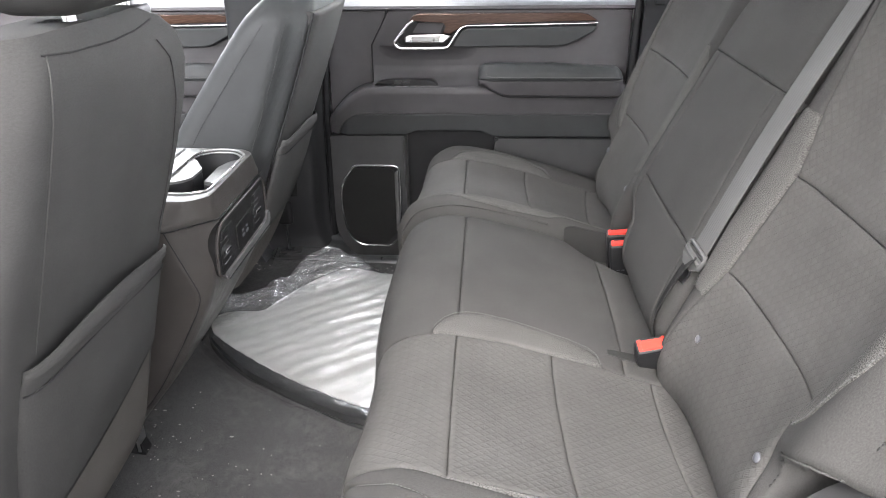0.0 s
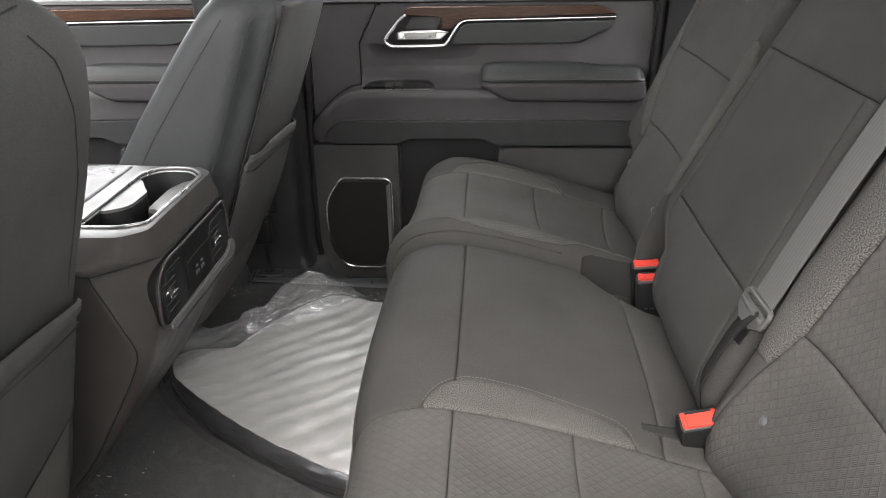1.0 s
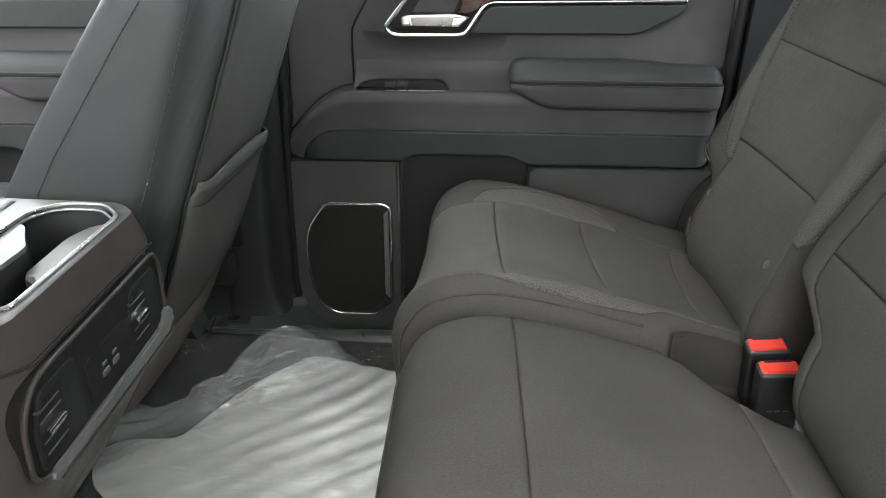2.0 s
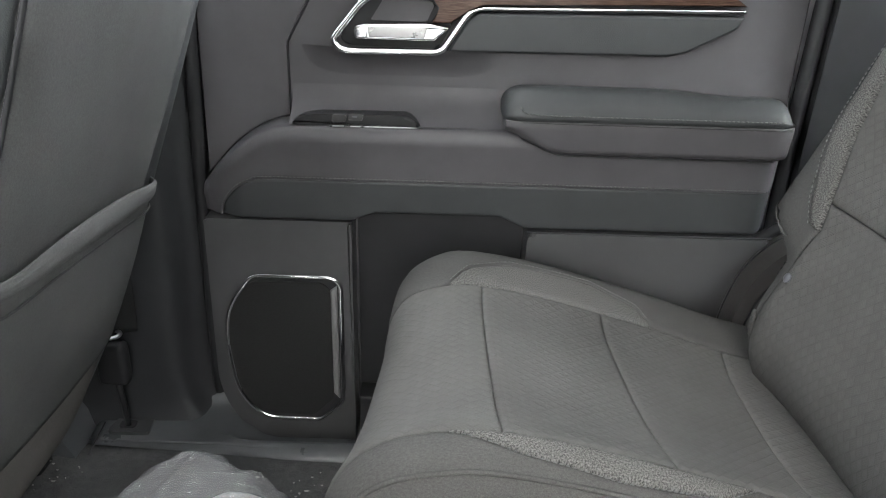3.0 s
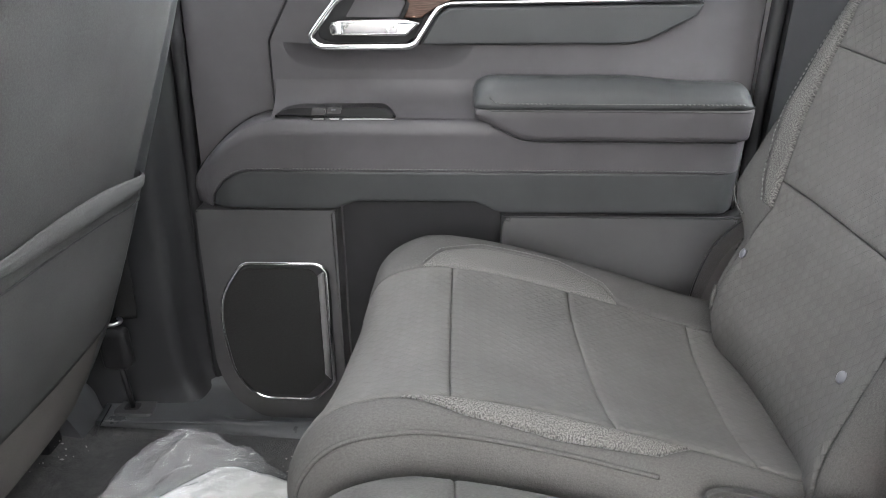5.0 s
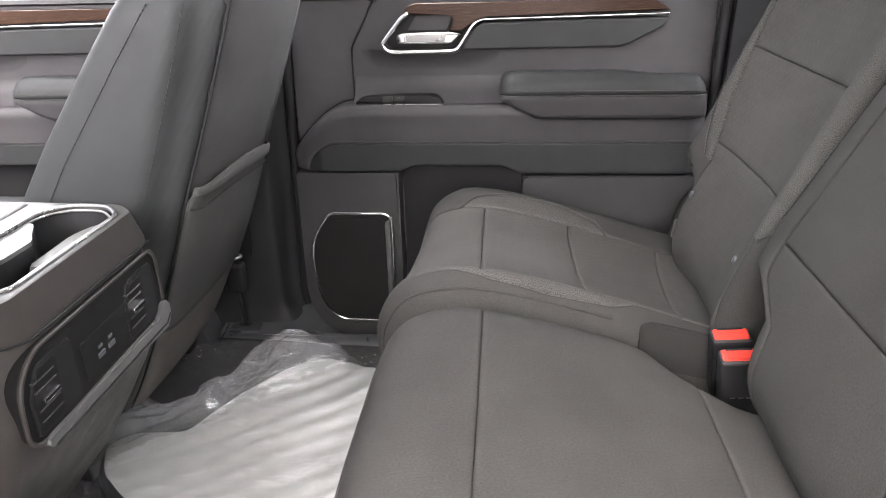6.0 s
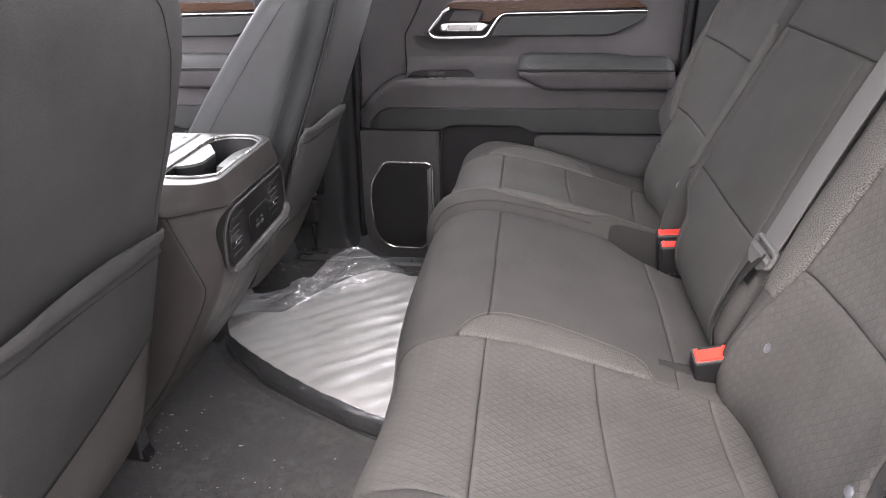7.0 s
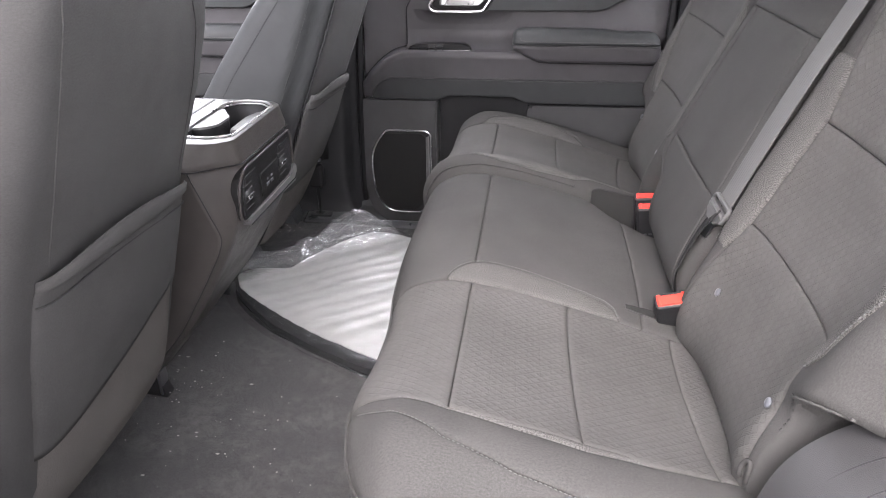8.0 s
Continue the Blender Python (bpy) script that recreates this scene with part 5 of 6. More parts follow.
    for y in (1.425, 1.79)[:1 if sign < 0 else 2]:
        if sign > 0:
            part("rail", box((-1.1 + dx, my(y) - 0.02, -dz), (-0.60 + dx, my(y) + 0.02, 0.05), 0.005, 2), DARK, st)
        if sign < 0:
            part("bracket", prism(rounded([(-0.655 - dx, 0.004 - dz), (-0.655 - dx, 0.095 - dz), (-0.622 - dx, 0.092 - dz), (-0.606 - dx, 0.050 - dz), (-0.592 - dx, 0.012 - dz), (-0.592 - dx, 0.004 - dz)], 0.005), "y", 1.034, 1.058, 0.003, 2, True), DARK, st, "black seat rail end")
            part("bracket_edge", box((-0.606 - dx, 1.0335, 0.012 - dz), (-0.5985 - dx, 1.0585, 0.060 - dz), 0.002, 2), STEEL, st, "bare steel edge")
    return st


front_seat(0.0, 0.0, 1, "black leather and cloth front passenger seat, seen from behind", LEATHER)
DRIVER = front_seat(-0.022, 0.045, -1, "black leather and cloth driver seat with a map pocket behind", BACKCLOTH)


def front_headrest(seat):
    h = part("headrest", box((-0.405, 0.62, 0.758), (-0.280, 0.89, 0.945), 0.045, 8), SEATBACK, seat)
    stitches("stitching", [(-0.281 - 0.02 * q * q, 0.655, 0.80 + 0.1 * q) for q in np.linspace(0, 1, 20)], THREAD, h)
    for y in (0.693, 0.816):
        tube("post", [(-0.335, y, 0.70), (-0.345, y, 0.80)], 0.006, STEEL, h, "bright steel post", 12)
        part("guide", box((-0.372, y - 0.019, 0.733), (-0.328, y + 0.019, 0.750), 0.006, 3), SNAP, h, "grey plastic post guide")


front_headrest(DRIVER)


# ---- centre console ----
SATINLID = moulded("satin_dark_lid", (0.07, 0.07, 0.072), 0.30, 0.2, 1300)
def console():
    c = thing("centre_console", (-0.6, 1.185, 0.0), "brown-grey plastic centre console with cup holders and vents", "console")
    ya, yb = 1.022, 1.350
    rings = []
    for z, xr, ch in ((0.03, -0.60, 0.02), (0.10, -0.545, 0.02), (0.15, -0.505, 0.02), (0.22, -0.462, 0.02), (0.28, -0.428, 0.02), (0.31, -0.413, 0.02), (0.335, -0.406, 0.022), (0.37, -0.4055, 0.042), (0.40, -0.4055, 0.060), (0.425, -0.4065, 0.074), (0.442, -0.408, 0.080)):
        plan = rounded([(-1.25, ya + 0.008), (xr - 0.65 * ch, ya + 0.008), (xr, ya + 0.010 + ch), (xr, yb - 0.016), (xr - 0.018, yb + 0.003), (-1.25, yb + 0.003)], [0.002, 0.008, 0.010, 0.010, 0.010, 0.002], 6)
        rings.append([(u, w, z) for u, w in plan])
    v, f = loft(rings, False)
    body = mesh_part("body", v, f, TAUPE, c, "dark brown-grey console body")
    body.data.set_sharp_from_angle(angle=radians(60))
    tube("joint", Line([(r[10][0] + 0.0002, r[10][1] - 0.0004, r[10][2]) for r in rings[1:]]).points(0.008), 0.0012, DARK, c, "", 6)
    # top rim: a steep skirt outside, a flat deck coloured pale as if lit, and the opening of the tray
    low = rounded([(-0.600, 1.026), (-0.462, 1.028), (-0.404, 1.106), (-0.402, 1.335), (-0.425, 1.358), (-0.600, 1.358)], [0.004, 0.012, 0.012, 0.010, 0.012, 0.004], 8)
    high = rounded([(-0.600, 1.068), (-0.436, 1.076), (-0.4085, 1.100), (-0.4065, 1.322), (-0.432, 1.346), (-0.600, 1.354)], [0.004, 0.010, 0.010, 0.010, 0.014, 0.004], 8)
    hole = rounded([(-0.508, 1.104), (-0.447, 1.104), (-0.4175, 1.119), (-0.4145, 1.305), (-0.440, 1.333), (-0.484, 1.335), (-0.508, 1.310)], [0.006, 0.012, 0.010, 0.012, 0.014, 0.020, 0.012], 8)

    def evenly(poly, n=120):
        """The outline by angle about the tray's middle, so that rings of different shape match."""
        out = []
        cx, cy = -0.462, 1.212
        m = len(poly)
        for i in range(n):
            u = 2 * math.pi * i / n
            dx, dy = math.cos(u), math.sin(u)
            best = None
            for j in range(m):
                (ax, ay), (bx, by) = poly[j], poly[(j + 1) % m]
                ex, ey = bx - ax, by - ay
                den = dx * ey - dy * ex
                if abs(den) < 1e-12:
                    continue
                t = ((ax - cx) * ey - (ay - cy) * ex) / den
                q = ((ax - cx) * dy - (ay - cy) * dx) / den
                if t > 0 and -1e-6 <= q <= 1 + 1e-6 and (best is None or t > best):
                    best = t
            out.append((cx + dx * best, cy + dy * best))
        return out

    lo_, hi_, ho_ = evenly(low), evenly(high), evenly(hole)

    def between(p, q, t):
        return [(a_[0] + (b_[0] - a_[0]) * t, a_[1] + (b_[1] - a_[1]) * t) for a_, b_ in zip(p, q)]

    def ring(p, z):
        return [(u, w, z) for u, w in p]

    def droop(p, z):
        """The skirt's lower edge rises towards the side and forwards."""
        return [(u, w, min(z + 0.010 * max(0.0, min(1.0, (1.106 - w) / 0.078)) + 0.30 * max(0.0, -0.466 - u), 0.4640)) for u, w in p]

    v, f = loft([droop(lo_, 0.430), droop(lo_, 0.4385), droop(between(lo_, hi_, 0.12), 0.4425), ring(between(lo_, hi_, 0.90), 0.4705), ring(hi_, 0.4735)], False)
    sk = mesh_part("rim_skirt", v, f, TAUPE, c, "brown-grey sloping rim")
    sk.data.set_sharp_from_angle(angle=radians(45))
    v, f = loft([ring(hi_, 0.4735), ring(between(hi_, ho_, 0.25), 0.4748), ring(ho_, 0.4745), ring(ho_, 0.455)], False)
    rim = mesh_part("top_rim", v, f, RIMTOP, c, "grey top rim, its highlight put into the colour")
    rim.data.set_sharp_from_angle(angle=radians(40))
    for off, r in ((-0.004, 0.0024), (0.055, 0.0015)):
        line = ring(between(ho_, [(-0.462, 1.212)] * len(ho_), off), 0.4757 - max(0.0, off) * 0.06)
        tube("bright_line", Line([*line, line[0]], smooth=False).points(0.004)[:-1], r, SATIN, rim, "satin silver line", 8, True)
    # tray: dark walls and floor, a ledge at the rear, a raised divider between the wells; both tops coloured pale as if
    # lit
    mid = [(-0.462, 1.212)] * len(ho_)
    v, f = loft([ring(between(ho_, mid, 0.03), 0.4725), ring(between(ho_, mid, 0.06), 0.44), ring(between(ho_, mid, 0.14), 0.412)], False)
    mesh_part("tray_wall", v, f, DARK, rim)
    mesh_part("tray_floor", ring(between(ho_, mid, 0.13), 0.4125), [tuple(range(len(ho_)))], DARK, rim)
    ledge = rounded([(-0.460, 1.207), (-0.462, 1.290), (-0.443, 1.318), (-0.4235, 1.306), (-0.4205, 1.150), (-0.428, 1.190)], [0.006, 0.012, 0.010, 0.006, 0.004, 0.02], 5)
    bm = prism(ledge, "z", 0.466, 0.415, 0.003, 3)
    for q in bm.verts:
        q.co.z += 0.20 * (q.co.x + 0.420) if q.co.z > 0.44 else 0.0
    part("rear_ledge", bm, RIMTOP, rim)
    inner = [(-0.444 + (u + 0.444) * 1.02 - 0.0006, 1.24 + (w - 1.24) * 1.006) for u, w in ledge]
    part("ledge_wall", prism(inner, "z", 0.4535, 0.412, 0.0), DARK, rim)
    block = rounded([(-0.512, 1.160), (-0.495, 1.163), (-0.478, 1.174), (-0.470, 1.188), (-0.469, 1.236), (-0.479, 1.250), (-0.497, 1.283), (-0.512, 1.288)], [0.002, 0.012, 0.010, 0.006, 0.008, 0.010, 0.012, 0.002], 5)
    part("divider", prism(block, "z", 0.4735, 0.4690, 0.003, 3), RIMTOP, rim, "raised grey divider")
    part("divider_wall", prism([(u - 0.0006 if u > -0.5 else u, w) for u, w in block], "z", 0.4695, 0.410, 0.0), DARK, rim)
    for wx, wy, r in ((-0.462, 1.140, 0.026), (-0.475, 1.290, 0.028)):
        part("cup_holder", cup_bowl(wx, wy, 0.4135, r, 0.010), GRILLE, rim, "black cup holder")
    # lid ahead of the tray
    lid = part("lid", box((-0.93, ya + 0.01, 0.430), (-0.534, yb - 0.004, 0.4775), 0.010, 4), SATINLID, c, "padded dark lid")
    part("lid_seam", box((-0.90, ya + 0.13, 0.4765), (-0.545, ya + 0.134, 0.4783), 0.0008, 1), DARK, lid)
    # rear face: recessed panel, vents, sockets and the bright lower rail
    face = rounded([(1.070, 0.350), (1.074, 0.400), (1.100, 0.4250), (1.330, 0.4235), (1.340, 0.410), (1.340, 0.338), (1.084, 0.338)], [0.015, 0.02, 0.02, 0.01, 0.01, 0.004, 0.01])
    pan = part("rear_panel", prism(face, "x", -0.4005, -0.43, 0.004), BLACKPANEL, c)
    outline = [(-0.3998, u, v) for u, v in face]
    tube("panel_edge", Line([*outline, outline[0]], smooth=False).points(0.005)[:-1], 0.0024, TAUPE, pan, "", 7, True)
    for y in (1.120, 1.290):
        vent(y, c)
    part("socket_panel", prism(rounded([(1.168, 0.350), (1.168, 0.392), (1.262, 0.392), (1.262, 0.350)], 0.004), "x", -0.3985, -0.41, 0.0015), BLACKPANEL, c)
    for y in (1.198, 1.218):
        part("usb_socket", box((-0.400, y - 0.0065, 0.362), (-0.3972, y + 0.0065, 0.368), 0.0012, 2), SNAP, c, "small grey socket")
        part("socket_mark", box((-0.399, y - 0.004, 0.372), (-0.3976, y + 0.004, 0.3755), 0.0004, 1), SNAP, c)
    rail = part("lower_rail", prism(rounded([(1.092, 0.3300), (1.086, 0.3395), (1.100, 0.3405), (1.316, 0.338), (1.330, 0.353), (1.346, 0.353), (1.346, 0.320)], [0.006, 0.006, 0.004, 0.012, 0.008, 0.009, 0.014], 8), "x", -0.3950, -0.42, 0.004, 3), GREYTRIM, c, "grey painted lower rail")
    tube("rail_gap", [(-0.3945, 1.096, 0.3305), (-0.3945, 1.332, 0.3262), (-0.3945, 1.343, 0.334)], 0.0012, DARK, rail, "", 6)
    tube("joint", droop([q[:2] for q in Line([(-0.52, 1.0245), (-0.4535, 1.0265), (-0.4022, 1.106), (-0.4005, 1.335)], smooth=False).points(0.008)], 0.4325), 0.0013, DARK, c, "", 6)
    return c


def cup_bowl(x, y, z, r, deep):
    bm = bmesh.new()
    prof = [(r + 0.0005, 0.0006), (r, 0.0), (r - 0.003, -deep * 0.3), (r - 0.005, -deep), (0.001, -deep)]
    n = 40
    rows = [[bm.verts.new((x + a * math.cos(2 * math.pi * i / n), y + a * math.sin(2 * math.pi * i / n), z + b)) for i in range(n)] for a, b in prof]
    for i in range(len(prof) - 1):
        for j in range(n):
            bm.faces.new((rows[i][j], rows[i][(j + 1) % n], rows[i + 1][(j + 1) % n], rows[i + 1][j]))
    return bm


def vent(y, c):
    v = part("vent", prism(rounded([(y - 0.036, 0.346), (y - 0.036, 0.384), (y - 0.020, 0.411), (y + 0.034, 0.411), (y + 0.034, 0.346)], 0.005), "x", -0.3980, -0.41, 0.002), DARK, c)
    part("opening", prism(rounded([(y - 0.033, 0.350), (y - 0.033, 0.383), (y - 0.019, 0.407), (y + 0.008, 0.407), (y + 0.002, 0.350)], 0.003), "x", -0.3972, -0.40, 0.0), BLACKPANEL, v, "black vent opening")
    for z in (0.359, 0.370, 0.389, 0.398):
        part("slat", box((-0.402, y - 0.030, z - 0.0007), (-0.3962, y + 0.002, z + 0.0007), 0.0004, 1), HARD, v)
    part("tab", box((-0.3965, y - 0.027, 0.3765), (-0.3915, y - 0.002, 0.3815), 0.0012, 2), CHROME, v, "bright vent tab")


console()


# ---- belts and buckles ----
def buckle(x, y, z, pitch, lean, turn, label, tall=0.085):
    b = thing("seat_belt_buckle", (x, y, z - tall), label, "buckle", "seat belt buckles")
    rot = pose(0, 0, 0, 0, 0, turn) @ pose(0, 0, 0, pitch, lean, 0)

    def put(bm):
        for v in bm.verts:
            v.co = rot @ v.co + Vector((x, y, z))
        return bm

    body = part("housing", put(box((-0.0235, -0.0135, -tall), (0.0235, 0.0135, 0.001), 0.0045, 4)), DARK, b)
    part("rim", put(box((-0.0227, -0.0127, -0.004), (0.0227, 0.0127, 0.0022), 0.0035, 3)), HARD, body)
    part("button", put(box((-0.0207, -0.0107, -0.010), (0.0207, 0.0107, 0.0042), 0.0030, 3)), RED, b, "red release button")
    part("button_face", put(box((-0.0160, -0.0100, 0.000), (0.0160, 0.0055, 0.0050), 0.0012, 2)), RED, b)
    part("slot", put(box((-0.0150, 0.0065, 0.000), (0.0150, 0.0098, 0.0052), 0.0008, 1)), DARK, b)
    for dx in (-0.009, 0.0, 0.009):
        part("mark", put(box((dx - 0.003, -0.0139, -0.052), (dx + 0.003, -0.0133, -0.050), 0.0002, 1)), SNAP, b)
    part("stalk", put(box((-0.014, -0.004, -tall - 0.04), (0.014, 0.004, -tall + 0.01), 0.002, 2)), DARK, b)


buckle(0.268, 0.966, 0.302, 22, -12, 2, "black seat belt buckle with red button by the near seat")
buckle(0.287, 1.341, 0.290, 6, -6, -4, "black seat belt buckle with red button, foremost of a pair")
buckle(0.286, 1.379, 0.296, 6, -6, -4, "black seat belt buckle with red button, hindmost of a pair")


def centre_belt():
    b = thing("seat_belt", (0.3, 1.0, 0.25), "grey webbing seat belt hanging before the centre backrest", "seat belt")
    a, top = Vector((0.325, 1.000, 0.432)), Vector((0.471, 1.000, 0.771))
    up = (top - a).normalized()
    pts = [a + (top - a) * q + Vector((-0.004, 0, 0.002)) * math.sin(math.pi * q) for q in np.linspace(-0.02, 1.9, 60)]
    wide = Vector((-0.10, 0.98, 0.10)) * 0.0205
    ribbon("webbing", pts, [wide] * len(pts), 0.0013, WEBBING, b, "ribbed grey webbing")
    low = Line([(0.324, 1.002, 0.434), (0.306, 1.006, 0.405), (0.288, 1.010, 0.36), (0.278, 1.010, 0.32), (0.288, 1.008, 0.26)]).points(0.008)
    ribbon("lower_webbing", low, [Vector((0.30, 0.95, 0.05)) * 0.0205] * len(low), 0.0013, DARKWEB, b, "dark lower webbing")
    # latch plate: a loop for the webbing and a tongue
    frame_pts = [(-0.028, 0.003), (-0.026, 0.008), (0.026, 0.008), (0.028, 0.003), (0.026, -0.012), (0.015, -0.018), (-0.015, -0.018), (-0.026, -0.012)]

    side, nrm = wide.normalized(), up.cross(wide.normalized()).normalized()
    if nrm.x > 0:
        nrm = -nrm

    def on(u, v, w=0.0):
        return a + side * u + up * v + nrm * w

    loop = [on(u, v, 0.003) for u, v in frame_pts]
    tube("latch_frame", Line([*loop, loop[0]], smooth=False).points(0.004)[:-1], 0.0040, GREYPLASTIC, b, "grey plastic latch plate", 8, True, 0.75)
    bar = [on(-0.025, -0.006, 0.005), on(0.025, -0.006, 0.005)]
    tube("latch_bar", bar, 0.0040, GREYPLASTIC, b, "", 8)
    bm = bmesh.new()
    low, high = [], []
    for u, v in [(-0.026, 0.001), (0.026, 0.001), (0.0255, -0.014), (0.013, -0.023), (-0.013, -0.023), (-0.0255, -0.014)]:
        low.append(bm.verts.new(on(u, v, 0.0005)))
        high.append(bm.verts.new(on(u, v, 0.0072)))
    bm.faces.new(high)
    bm.faces.new(low[::-1])
    for i in range(6):
        bm.faces.new((high[i], low[i], low[(i + 1) % 6], high[(i + 1) % 6]))
    part("latch_body", bm, GREYPLASTIC, b)
    bm = bmesh.new()
    quad = [(-0.012, -0.020), (0.012, -0.020), (0.010, -0.046), (-0.010, -0.046)]
    fa = [bm.verts.new(on(u, v, 0.0035)) for u, v in quad]
    fb = [bm.verts.new(on(u, v, 0.0010)) for u, v in quad]
    bm.faces.new(fa)
    bm.faces.new(fb[::-1])
    for i in range(4):
        bm.faces.new((fa[i], fb[i], fb[(i + 1) % 4], fa[(i + 1) % 4]))
    part("tongue", bm, STEEL, b, "steel tongue")


GREYPLASTIC = moulded("grey_latch_plastic", (0.075, 0.075, 0.074), 0.5, 0.1, 1500)
DARKWEB = cloth("dark_webbing", (0.010, 0.010, 0.010), (0.028, 0.028, 0.028), 900.0, 0.4)
centre_belt()


def pillar_belt():
    b = thing("front_seat_belt", (-0.53, 1.89, 0.0), "black front seat belt strap anchored at the sill", "seat belt")
    pts = Line([(-0.500, 1.862, 0.40), (-0.503, 1.866, 0.22), (-0.508, 1.872, 0.175)]).points(0.01)
    ribbon("strap", pts, [Vector((0.020, 0.006, 0))] * len(pts), 0.0015, DARKWEB, b)
    part("anchor_cover", box((-0.543, 1.850, 0.098), (-0.500, 1.876, 0.165), 0.010, 4), DARK, b)
    tube("anchor_ring", [(-0.522 + 0.017 * math.cos(u), 1.860 + 0.012 * math.sin(u), 0.178) for u in np.linspace(0, 6.28, 20, endpoint=False)], 0.003, STEEL, b, "dull steel ring", 7, True)
    tube("cable", [(-0.520, 1.862, 0.11), (-0.519, 1.868, 0.05), (-0.522, 1.876, 0.012)], 0.0045, DARK, b, "", 8)
    part("escutcheon", prism(rounded([(-0.548, 1.858), (-0.540, 1.900), (-0.490, 1.900), (-0.486, 1.858)], 0.008), "z", 0.0170, 0.004, 0.0015), HARD, b)
    part("hole", prism(rounded([(-0.534, 1.867), (-0.534, 1.885), (-0.510, 1.885), (-0.510, 1.867)], 0.006), "z", 0.0178, 0.014, 0.0), DARK, b)


pillar_belt()


# ---- wheel-arch covers beside the backrests ----
def side_cover(sign):
    y0, y1 = (0.470, 0.592) if sign > 0 else (1.862, 1.924)
    c = thing("trim_side_cover", (0.4, (y0 + y1) / 2, 0.0), "grained grey plastic cover beside the backrest", "side cover", kind="structure")
    dx, dz = (-0.018, 0.03) if sign > 0 else (0.018, -0.026)
    arch = rounded([(0.300, 0.02), (0.300, 0.24), (0.325, 0.325), (0.385, 0.375), (0.56, 0.385), (0.56, 0.02)], [0.01, 0.05, 0.06, 0.06, 0.02, 0.01], 8)
    arch = [(u + dx, v + (dz if v > 0.1 else 0.0)) for u, v in arch]
    part("cover", prism(arch, "y", y0, y1, 0.030, 6, True), HARD if sign > 0 else BROWNHARD, c)
    if sign < 0:
        tube("black_rim", Line([(u - 0.006, 1.917, v + 0.004) for u, v in arch[2:-6]], smooth=False).points(0.006), 0.0085, DARK, c, "black rubber rim", 10)
    inner = rounded([(0.318, 0.02), (0.318, 0.235), (0.340, 0.305), (0.392, 0.350), (0.56, 0.358), (0.56, 0.02)], [0.01, 0.05, 0.06, 0.06, 0.02, 0.01], 8)
    pts = [(u + dx, y0 - 0.0005, v + dz) for u, v in inner[6:-6]]
    for yr in ((0.512, 0.545) if sign > 0 else (1.900,)):
        tube("rib", Line([(u + (0.002 if sign > 0 else -0.0004), yr, v + 0.0005) for u, v in arch[4:-8]], smooth=False).points(0.006), 0.0012, DARK, c, "", 6)
    tube("joint", Line(pts, smooth=False).points(0.006), 0.0015, DARK, c, "", 6)


side_cover(1)
side_cover(-1)


# ---- floor mats in their bag ----
def mat_outline(grow=0.0):
    base = [(-0.600, 1.450), (-0.575, 1.385), (-0.520, 1.322), (-0.450, 1.255), (-0.345, 1.185), (-0.235, 1.128), (-0.08, 1.075), (0.02, 1.10), (0.02, 1.62), (-0.18, 1.680), (-0.330, 1.728), (-0.382, 1.675), (-0.430, 1.611), (-0.467, 1.538), (-0.49, 1.494), (-0.575, 1.484)]
    cx, cy = -0.29, 1.40
    return [(cx + (x - cx) * (1 + grow), cy + (y - cy) * (1 + grow)) for x, y in base]


def mats():
    m = thing("floor_mat_stack", (-0.3, 1.4, 0.0), "black floor mats stacked under a white paper sheet", "floor mats")
    for i, z in enumerate((0.010, 0.024)):
        part("mat", prism(rounded(mat_outline(0.012 - 0.012 * i), 0.02), "z", z + 0.012, z - 0.006, 0.004), RUBBER, m, "black carpet mat")
    # the paper sheet, rippled by the bag drawn tight over it
    out = []
    for x, y in mat_outline(-0.01):
        t = max(0.0, min(1.0, (1.42 - y) / 0.15))
        out.append((x + 0.012 * t, y + 0.026 * t))
    out = rounded(out, 0.015, 3)
    ln = Line([*out, out[0]], smooth=False)
    rim = [ln.at(d) for d in np.linspace(0, ln.length, 260, endpoint=False)]
    cx, cy = -0.29, 1.40
    verts, n = [], len(rim)
    rows = np.linspace(0.02, 1, 60)
    for q in rows:
        for x, y in rim:
            px, py = cx + (x - cx) * q, cy + (y - cy) * q
            verts.append((px, py, 0.041 + ripple(px, py) - 0.004 * q ** 6))
    faces = [(i * n + j, i * n + (j + 1) % n, (i + 1) * n + (j + 1) % n, (i + 1) * n + j) for i in range(len(rows) - 1) for j in range(n)]
    faces.append(tuple(range(n - 1, -1, -1)))
    sh = mesh_part("paper_sheet", verts, faces, PAPER, m, "creased white paper sheet")
    md = sh.modifiers.new("thickness", "SOLIDIFY")
    md.thickness, md.offset = 0.0012, -1


def ripple(x, y):
    """Parallel folds that run aslant across the sheet, with crumples between them."""
    u = 0.80 * x + 0.60 * y + 0.02 * noise.noise((x * 6, y * 6, 1.0))
    v = -0.60 * x + 0.80 * y
    wave = math.sin(v * 2 * math.pi / 0.043 + 4.2 * noise.noise((u * 5, v * 8, 2.0)))
    return 0.0019 * wave * (0.5 + 0.8 * noise.noise((u * 5, v * 5, 7.0))) + 0.0020 * noise.noise((x * 14, y * 14, 5.0)) + 0.0007 * noise.noise((u * 30, v * 60, 3.0))


def ridge(x, y, f):
    """Sharp folds: high along crooked lines, falling away to both sides."""
    a = 0.35 * noise.noise((x * f * 0.5, y * f * 0.5, 8.0))
    u, v = 0.8 * x + 0.6 * y, -0.6 * x + 0.8 * y
    return (1 - abs(noise.noise((u * f * 0.32 + a, v * f * 1.2 + a, 4.0)))) ** 3 - 0.4


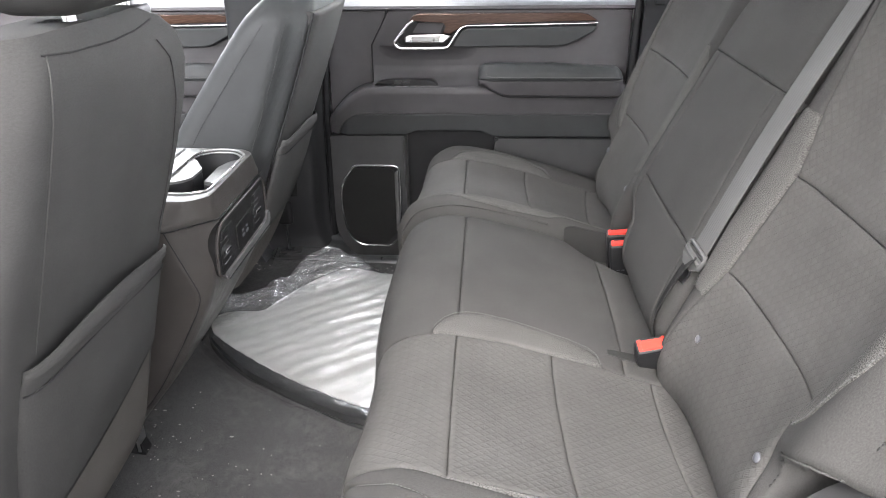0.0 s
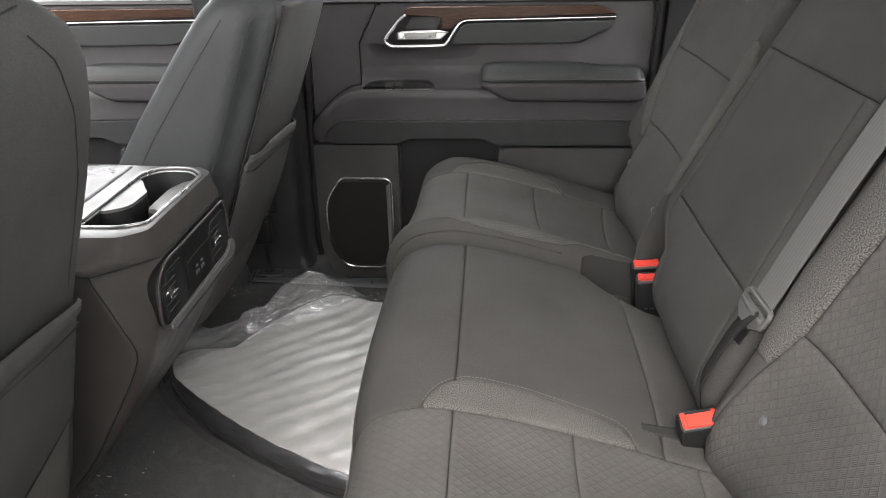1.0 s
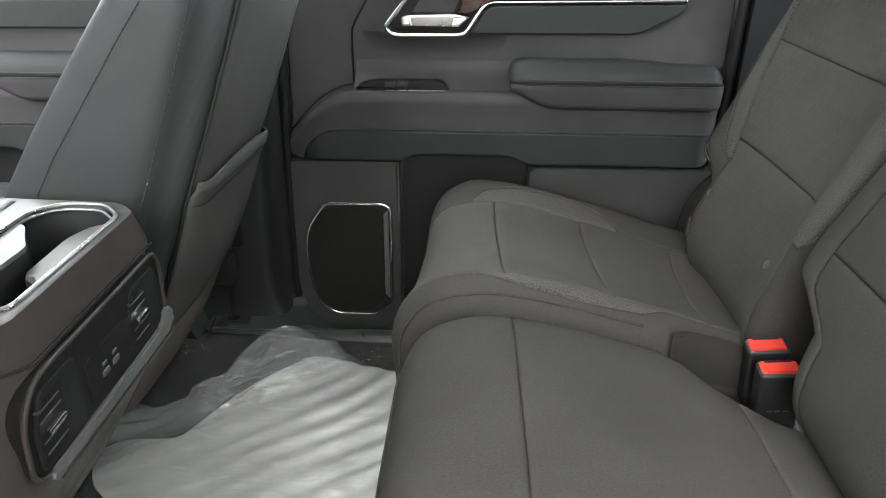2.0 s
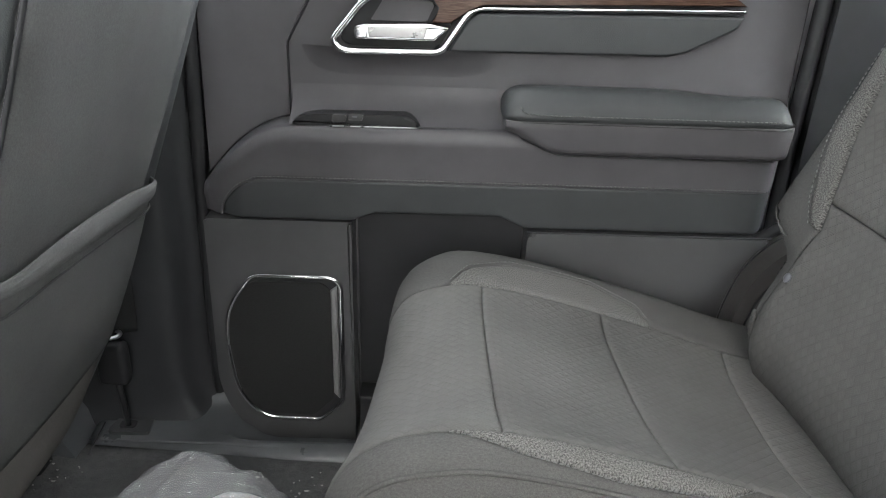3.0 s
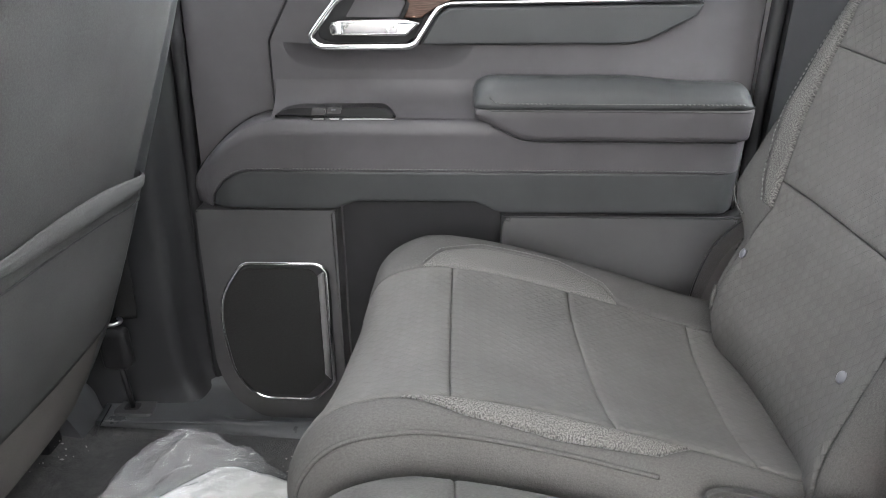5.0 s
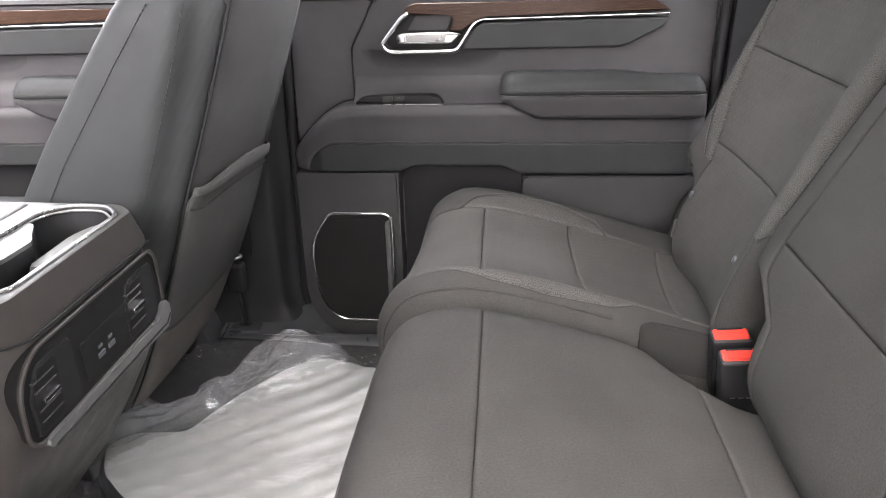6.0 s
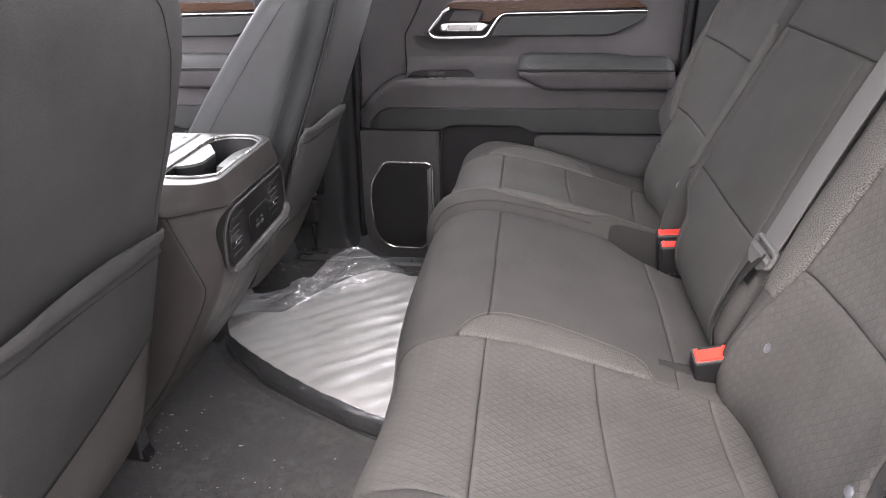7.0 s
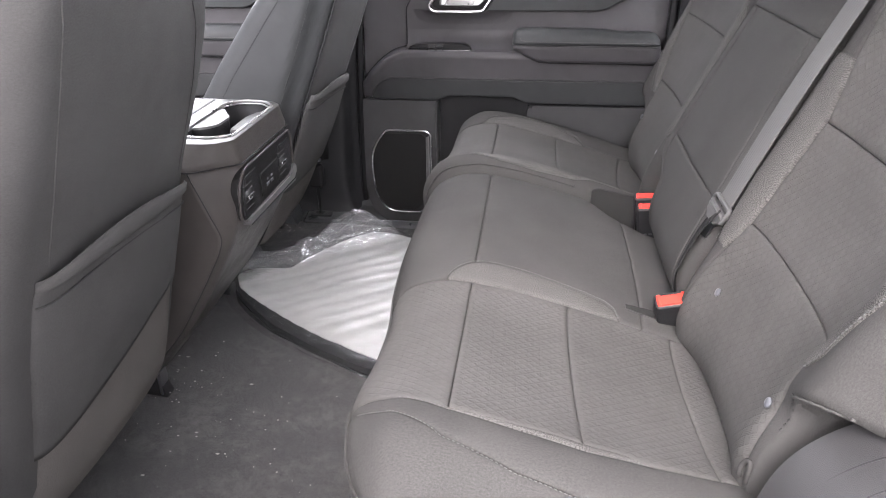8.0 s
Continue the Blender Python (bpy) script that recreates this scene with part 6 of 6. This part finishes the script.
def bag():
    b = thing("plastic_bag", (-0.3, 1.4, 0.0), "crumpled clear plastic bag round the floor mats", "plastic bag")
    out = rounded([(-0.625, 1.450), (-0.592, 1.372), (-0.53, 1.305), (-0.458, 1.240), (-0.35, 1.168), (-0.235, 1.112), (-0.08, 1.06), (0.03, 1.09), (0.03, 1.64), (-0.20, 1.690), (-0.300, 1.745), (-0.372, 1.748), (-0.44, 1.690), (-0.480, 1.625), (-0.500, 1.560), (-0.545, 1.53), (-0.600, 1.545), (-0.640, 1.52)], 0.02, 3)
    ln = Line([*out, out[0]], smooth=False)
    n = 380
    rim = [ln.at(d) for d in np.linspace(0, ln.length, n, endpoint=False)]
    cx, cy = -0.29, 1.40
    verts, rows = [], np.concatenate([np.linspace(0.03, 0.98, 100), [1.0, 1.008, 1.008]])
    for r, q in enumerate(rows):
        for x, y in rim:
            px, py = cx + (x - cx) * q, cy + (y - cy) * q
            loose = max(0.0, min(1.0, 0.55 * (py - px - 1.945) / 0.06))
            z = 0.0450 + ripple(px, py) + 0.0016 * (1 + noise.noise((px * 28, py * 28, 9.0))) + 0.0010 * ridge(px, py, 26)
            puff = loose * (0.030 * (0.6 + noise.noise((px * 9, py * 9, 4.0))) + 0.018 * ridge(px, py, 17) + 0.012 * ridge(px + 3, py, 38) + 0.006 * ridge(px, py + 3, 80))
            z += puff + 0.0045 * ridge(px + 1, py, 55) * max(0.0, min(1.0, (q - 0.80) / 0.12))
            if r >= len(rows) - 2:
                z = 0.030 if r == len(rows) - 2 else 0.004
            elif q > 0.9:
                z -= 0.02 * ((q - 0.9) / 0.1) ** 2
            verts.append((px, py, max(z, 0.004)))
    faces = [(i * n + j, i * n + (j + 1) % n, (i + 1) * n + (j + 1) % n, (i + 1) * n + j) for i in range(len(rows) - 1) for j in range(n)]
    faces.append(tuple(range(n - 1, -1, -1)))
    f = mesh_part("film", verts, faces, FILM, b, "clear shiny film")
    f.data.materials.append(LOOSE)
    for g in f.data.polygons:
        q = (Vector(g.center) + ORIGIN[f]) / K
        g.material_index = 1 if q.y - q.x > 1.960 + 0.02 * noise.noise((q.x * 30, q.y * 30, 2.0)) else 0
    # a loose tuft of the bag beside the console
    tv, tf, nn = [], [], 26
    for i in range(nn):
        for j in range(nn):
            u, v = i / (nn - 1), j / (nn - 1)
            h = 0.085 * math.sin(math.pi * u) * math.sin(math.pi * v) ** 0.7
            tv.append((-0.650 + 0.085 * u + 0.012 * noise.noise((u * 4, v * 4, 1.0)), 1.50 + 0.10 * v, 0.006 + h * (0.75 + 0.4 * noise.noise((u * 5, v * 5, 3.0))) + 0.008 * noise.noise((u * 13, v * 13, 5.0))))
    tf = [(i * nn + j, i * nn + j + 1, (i + 1) * nn + j + 1, (i + 1) * nn + j) for i in range(nn - 1) for j in range(nn - 1)]
    mesh_part("tuft", tv, tf, MILKY, b, "milky crumpled tuft of film")


mats()
bag()


# ---- crumbs on the carpet ----
def crumbs():
    rnd = random.Random(5)
    verts, faces = [], []
    spots = [(-0.60, 1.05, 0.025, 22), (-0.56, 1.09, 0.04, 20), (-0.45, 0.95, 0.16, 26), (-0.30, 0.90, 0.12, 14), (-0.62, 1.78, 0.03, 80), (-0.25, 1.76, 0.05, 40), (-0.45, 0.80, 0.15, 26), (-0.36, 0.98, 0.08, 14)]
    for cx, cy, sp, count in spots:
        for _ in range(count):
            x, y, r = rnd.gauss(cx, sp), rnd.gauss(cy, sp), rnd.choice((0.0004, 0.0005, 0.0007, 0.0009, 0.0010, 0.0016))
            if not (-0.7 < x < 0.0 and 0.5 < y < 1.8):
                continue
            z = 0.004 + 0.035 * max(0.0, min(1.0, (-0.55 - x) / 0.25)) + 0.02 * math.exp(-((y - 1.19) / 0.13) ** 2)
            a = rnd.uniform(0, 6.28)
            long = r * rnd.uniform(1, 3)
            o = len(verts)
            for k in range(5):
                t = a + 2 * math.pi * k / 5
                verts.append((x + long * math.cos(t), y + r * math.sin(t), z))
            verts += [(x, y, z + r * 0.8), (x, y, z - 0.002)]
            for k in range(5):
                faces += [(o + k, o + (k + 1) % 5, o + 5), (o + (k + 1) % 5, o + k, o + 6)]
    ob = mesh_part("crumbs", verts, faces, CRUMB, None, "", None, False)
    tagged(ob, "pale crumbs and fibres scattered on the carpet", "debris", kind="stuff")


crumbs()
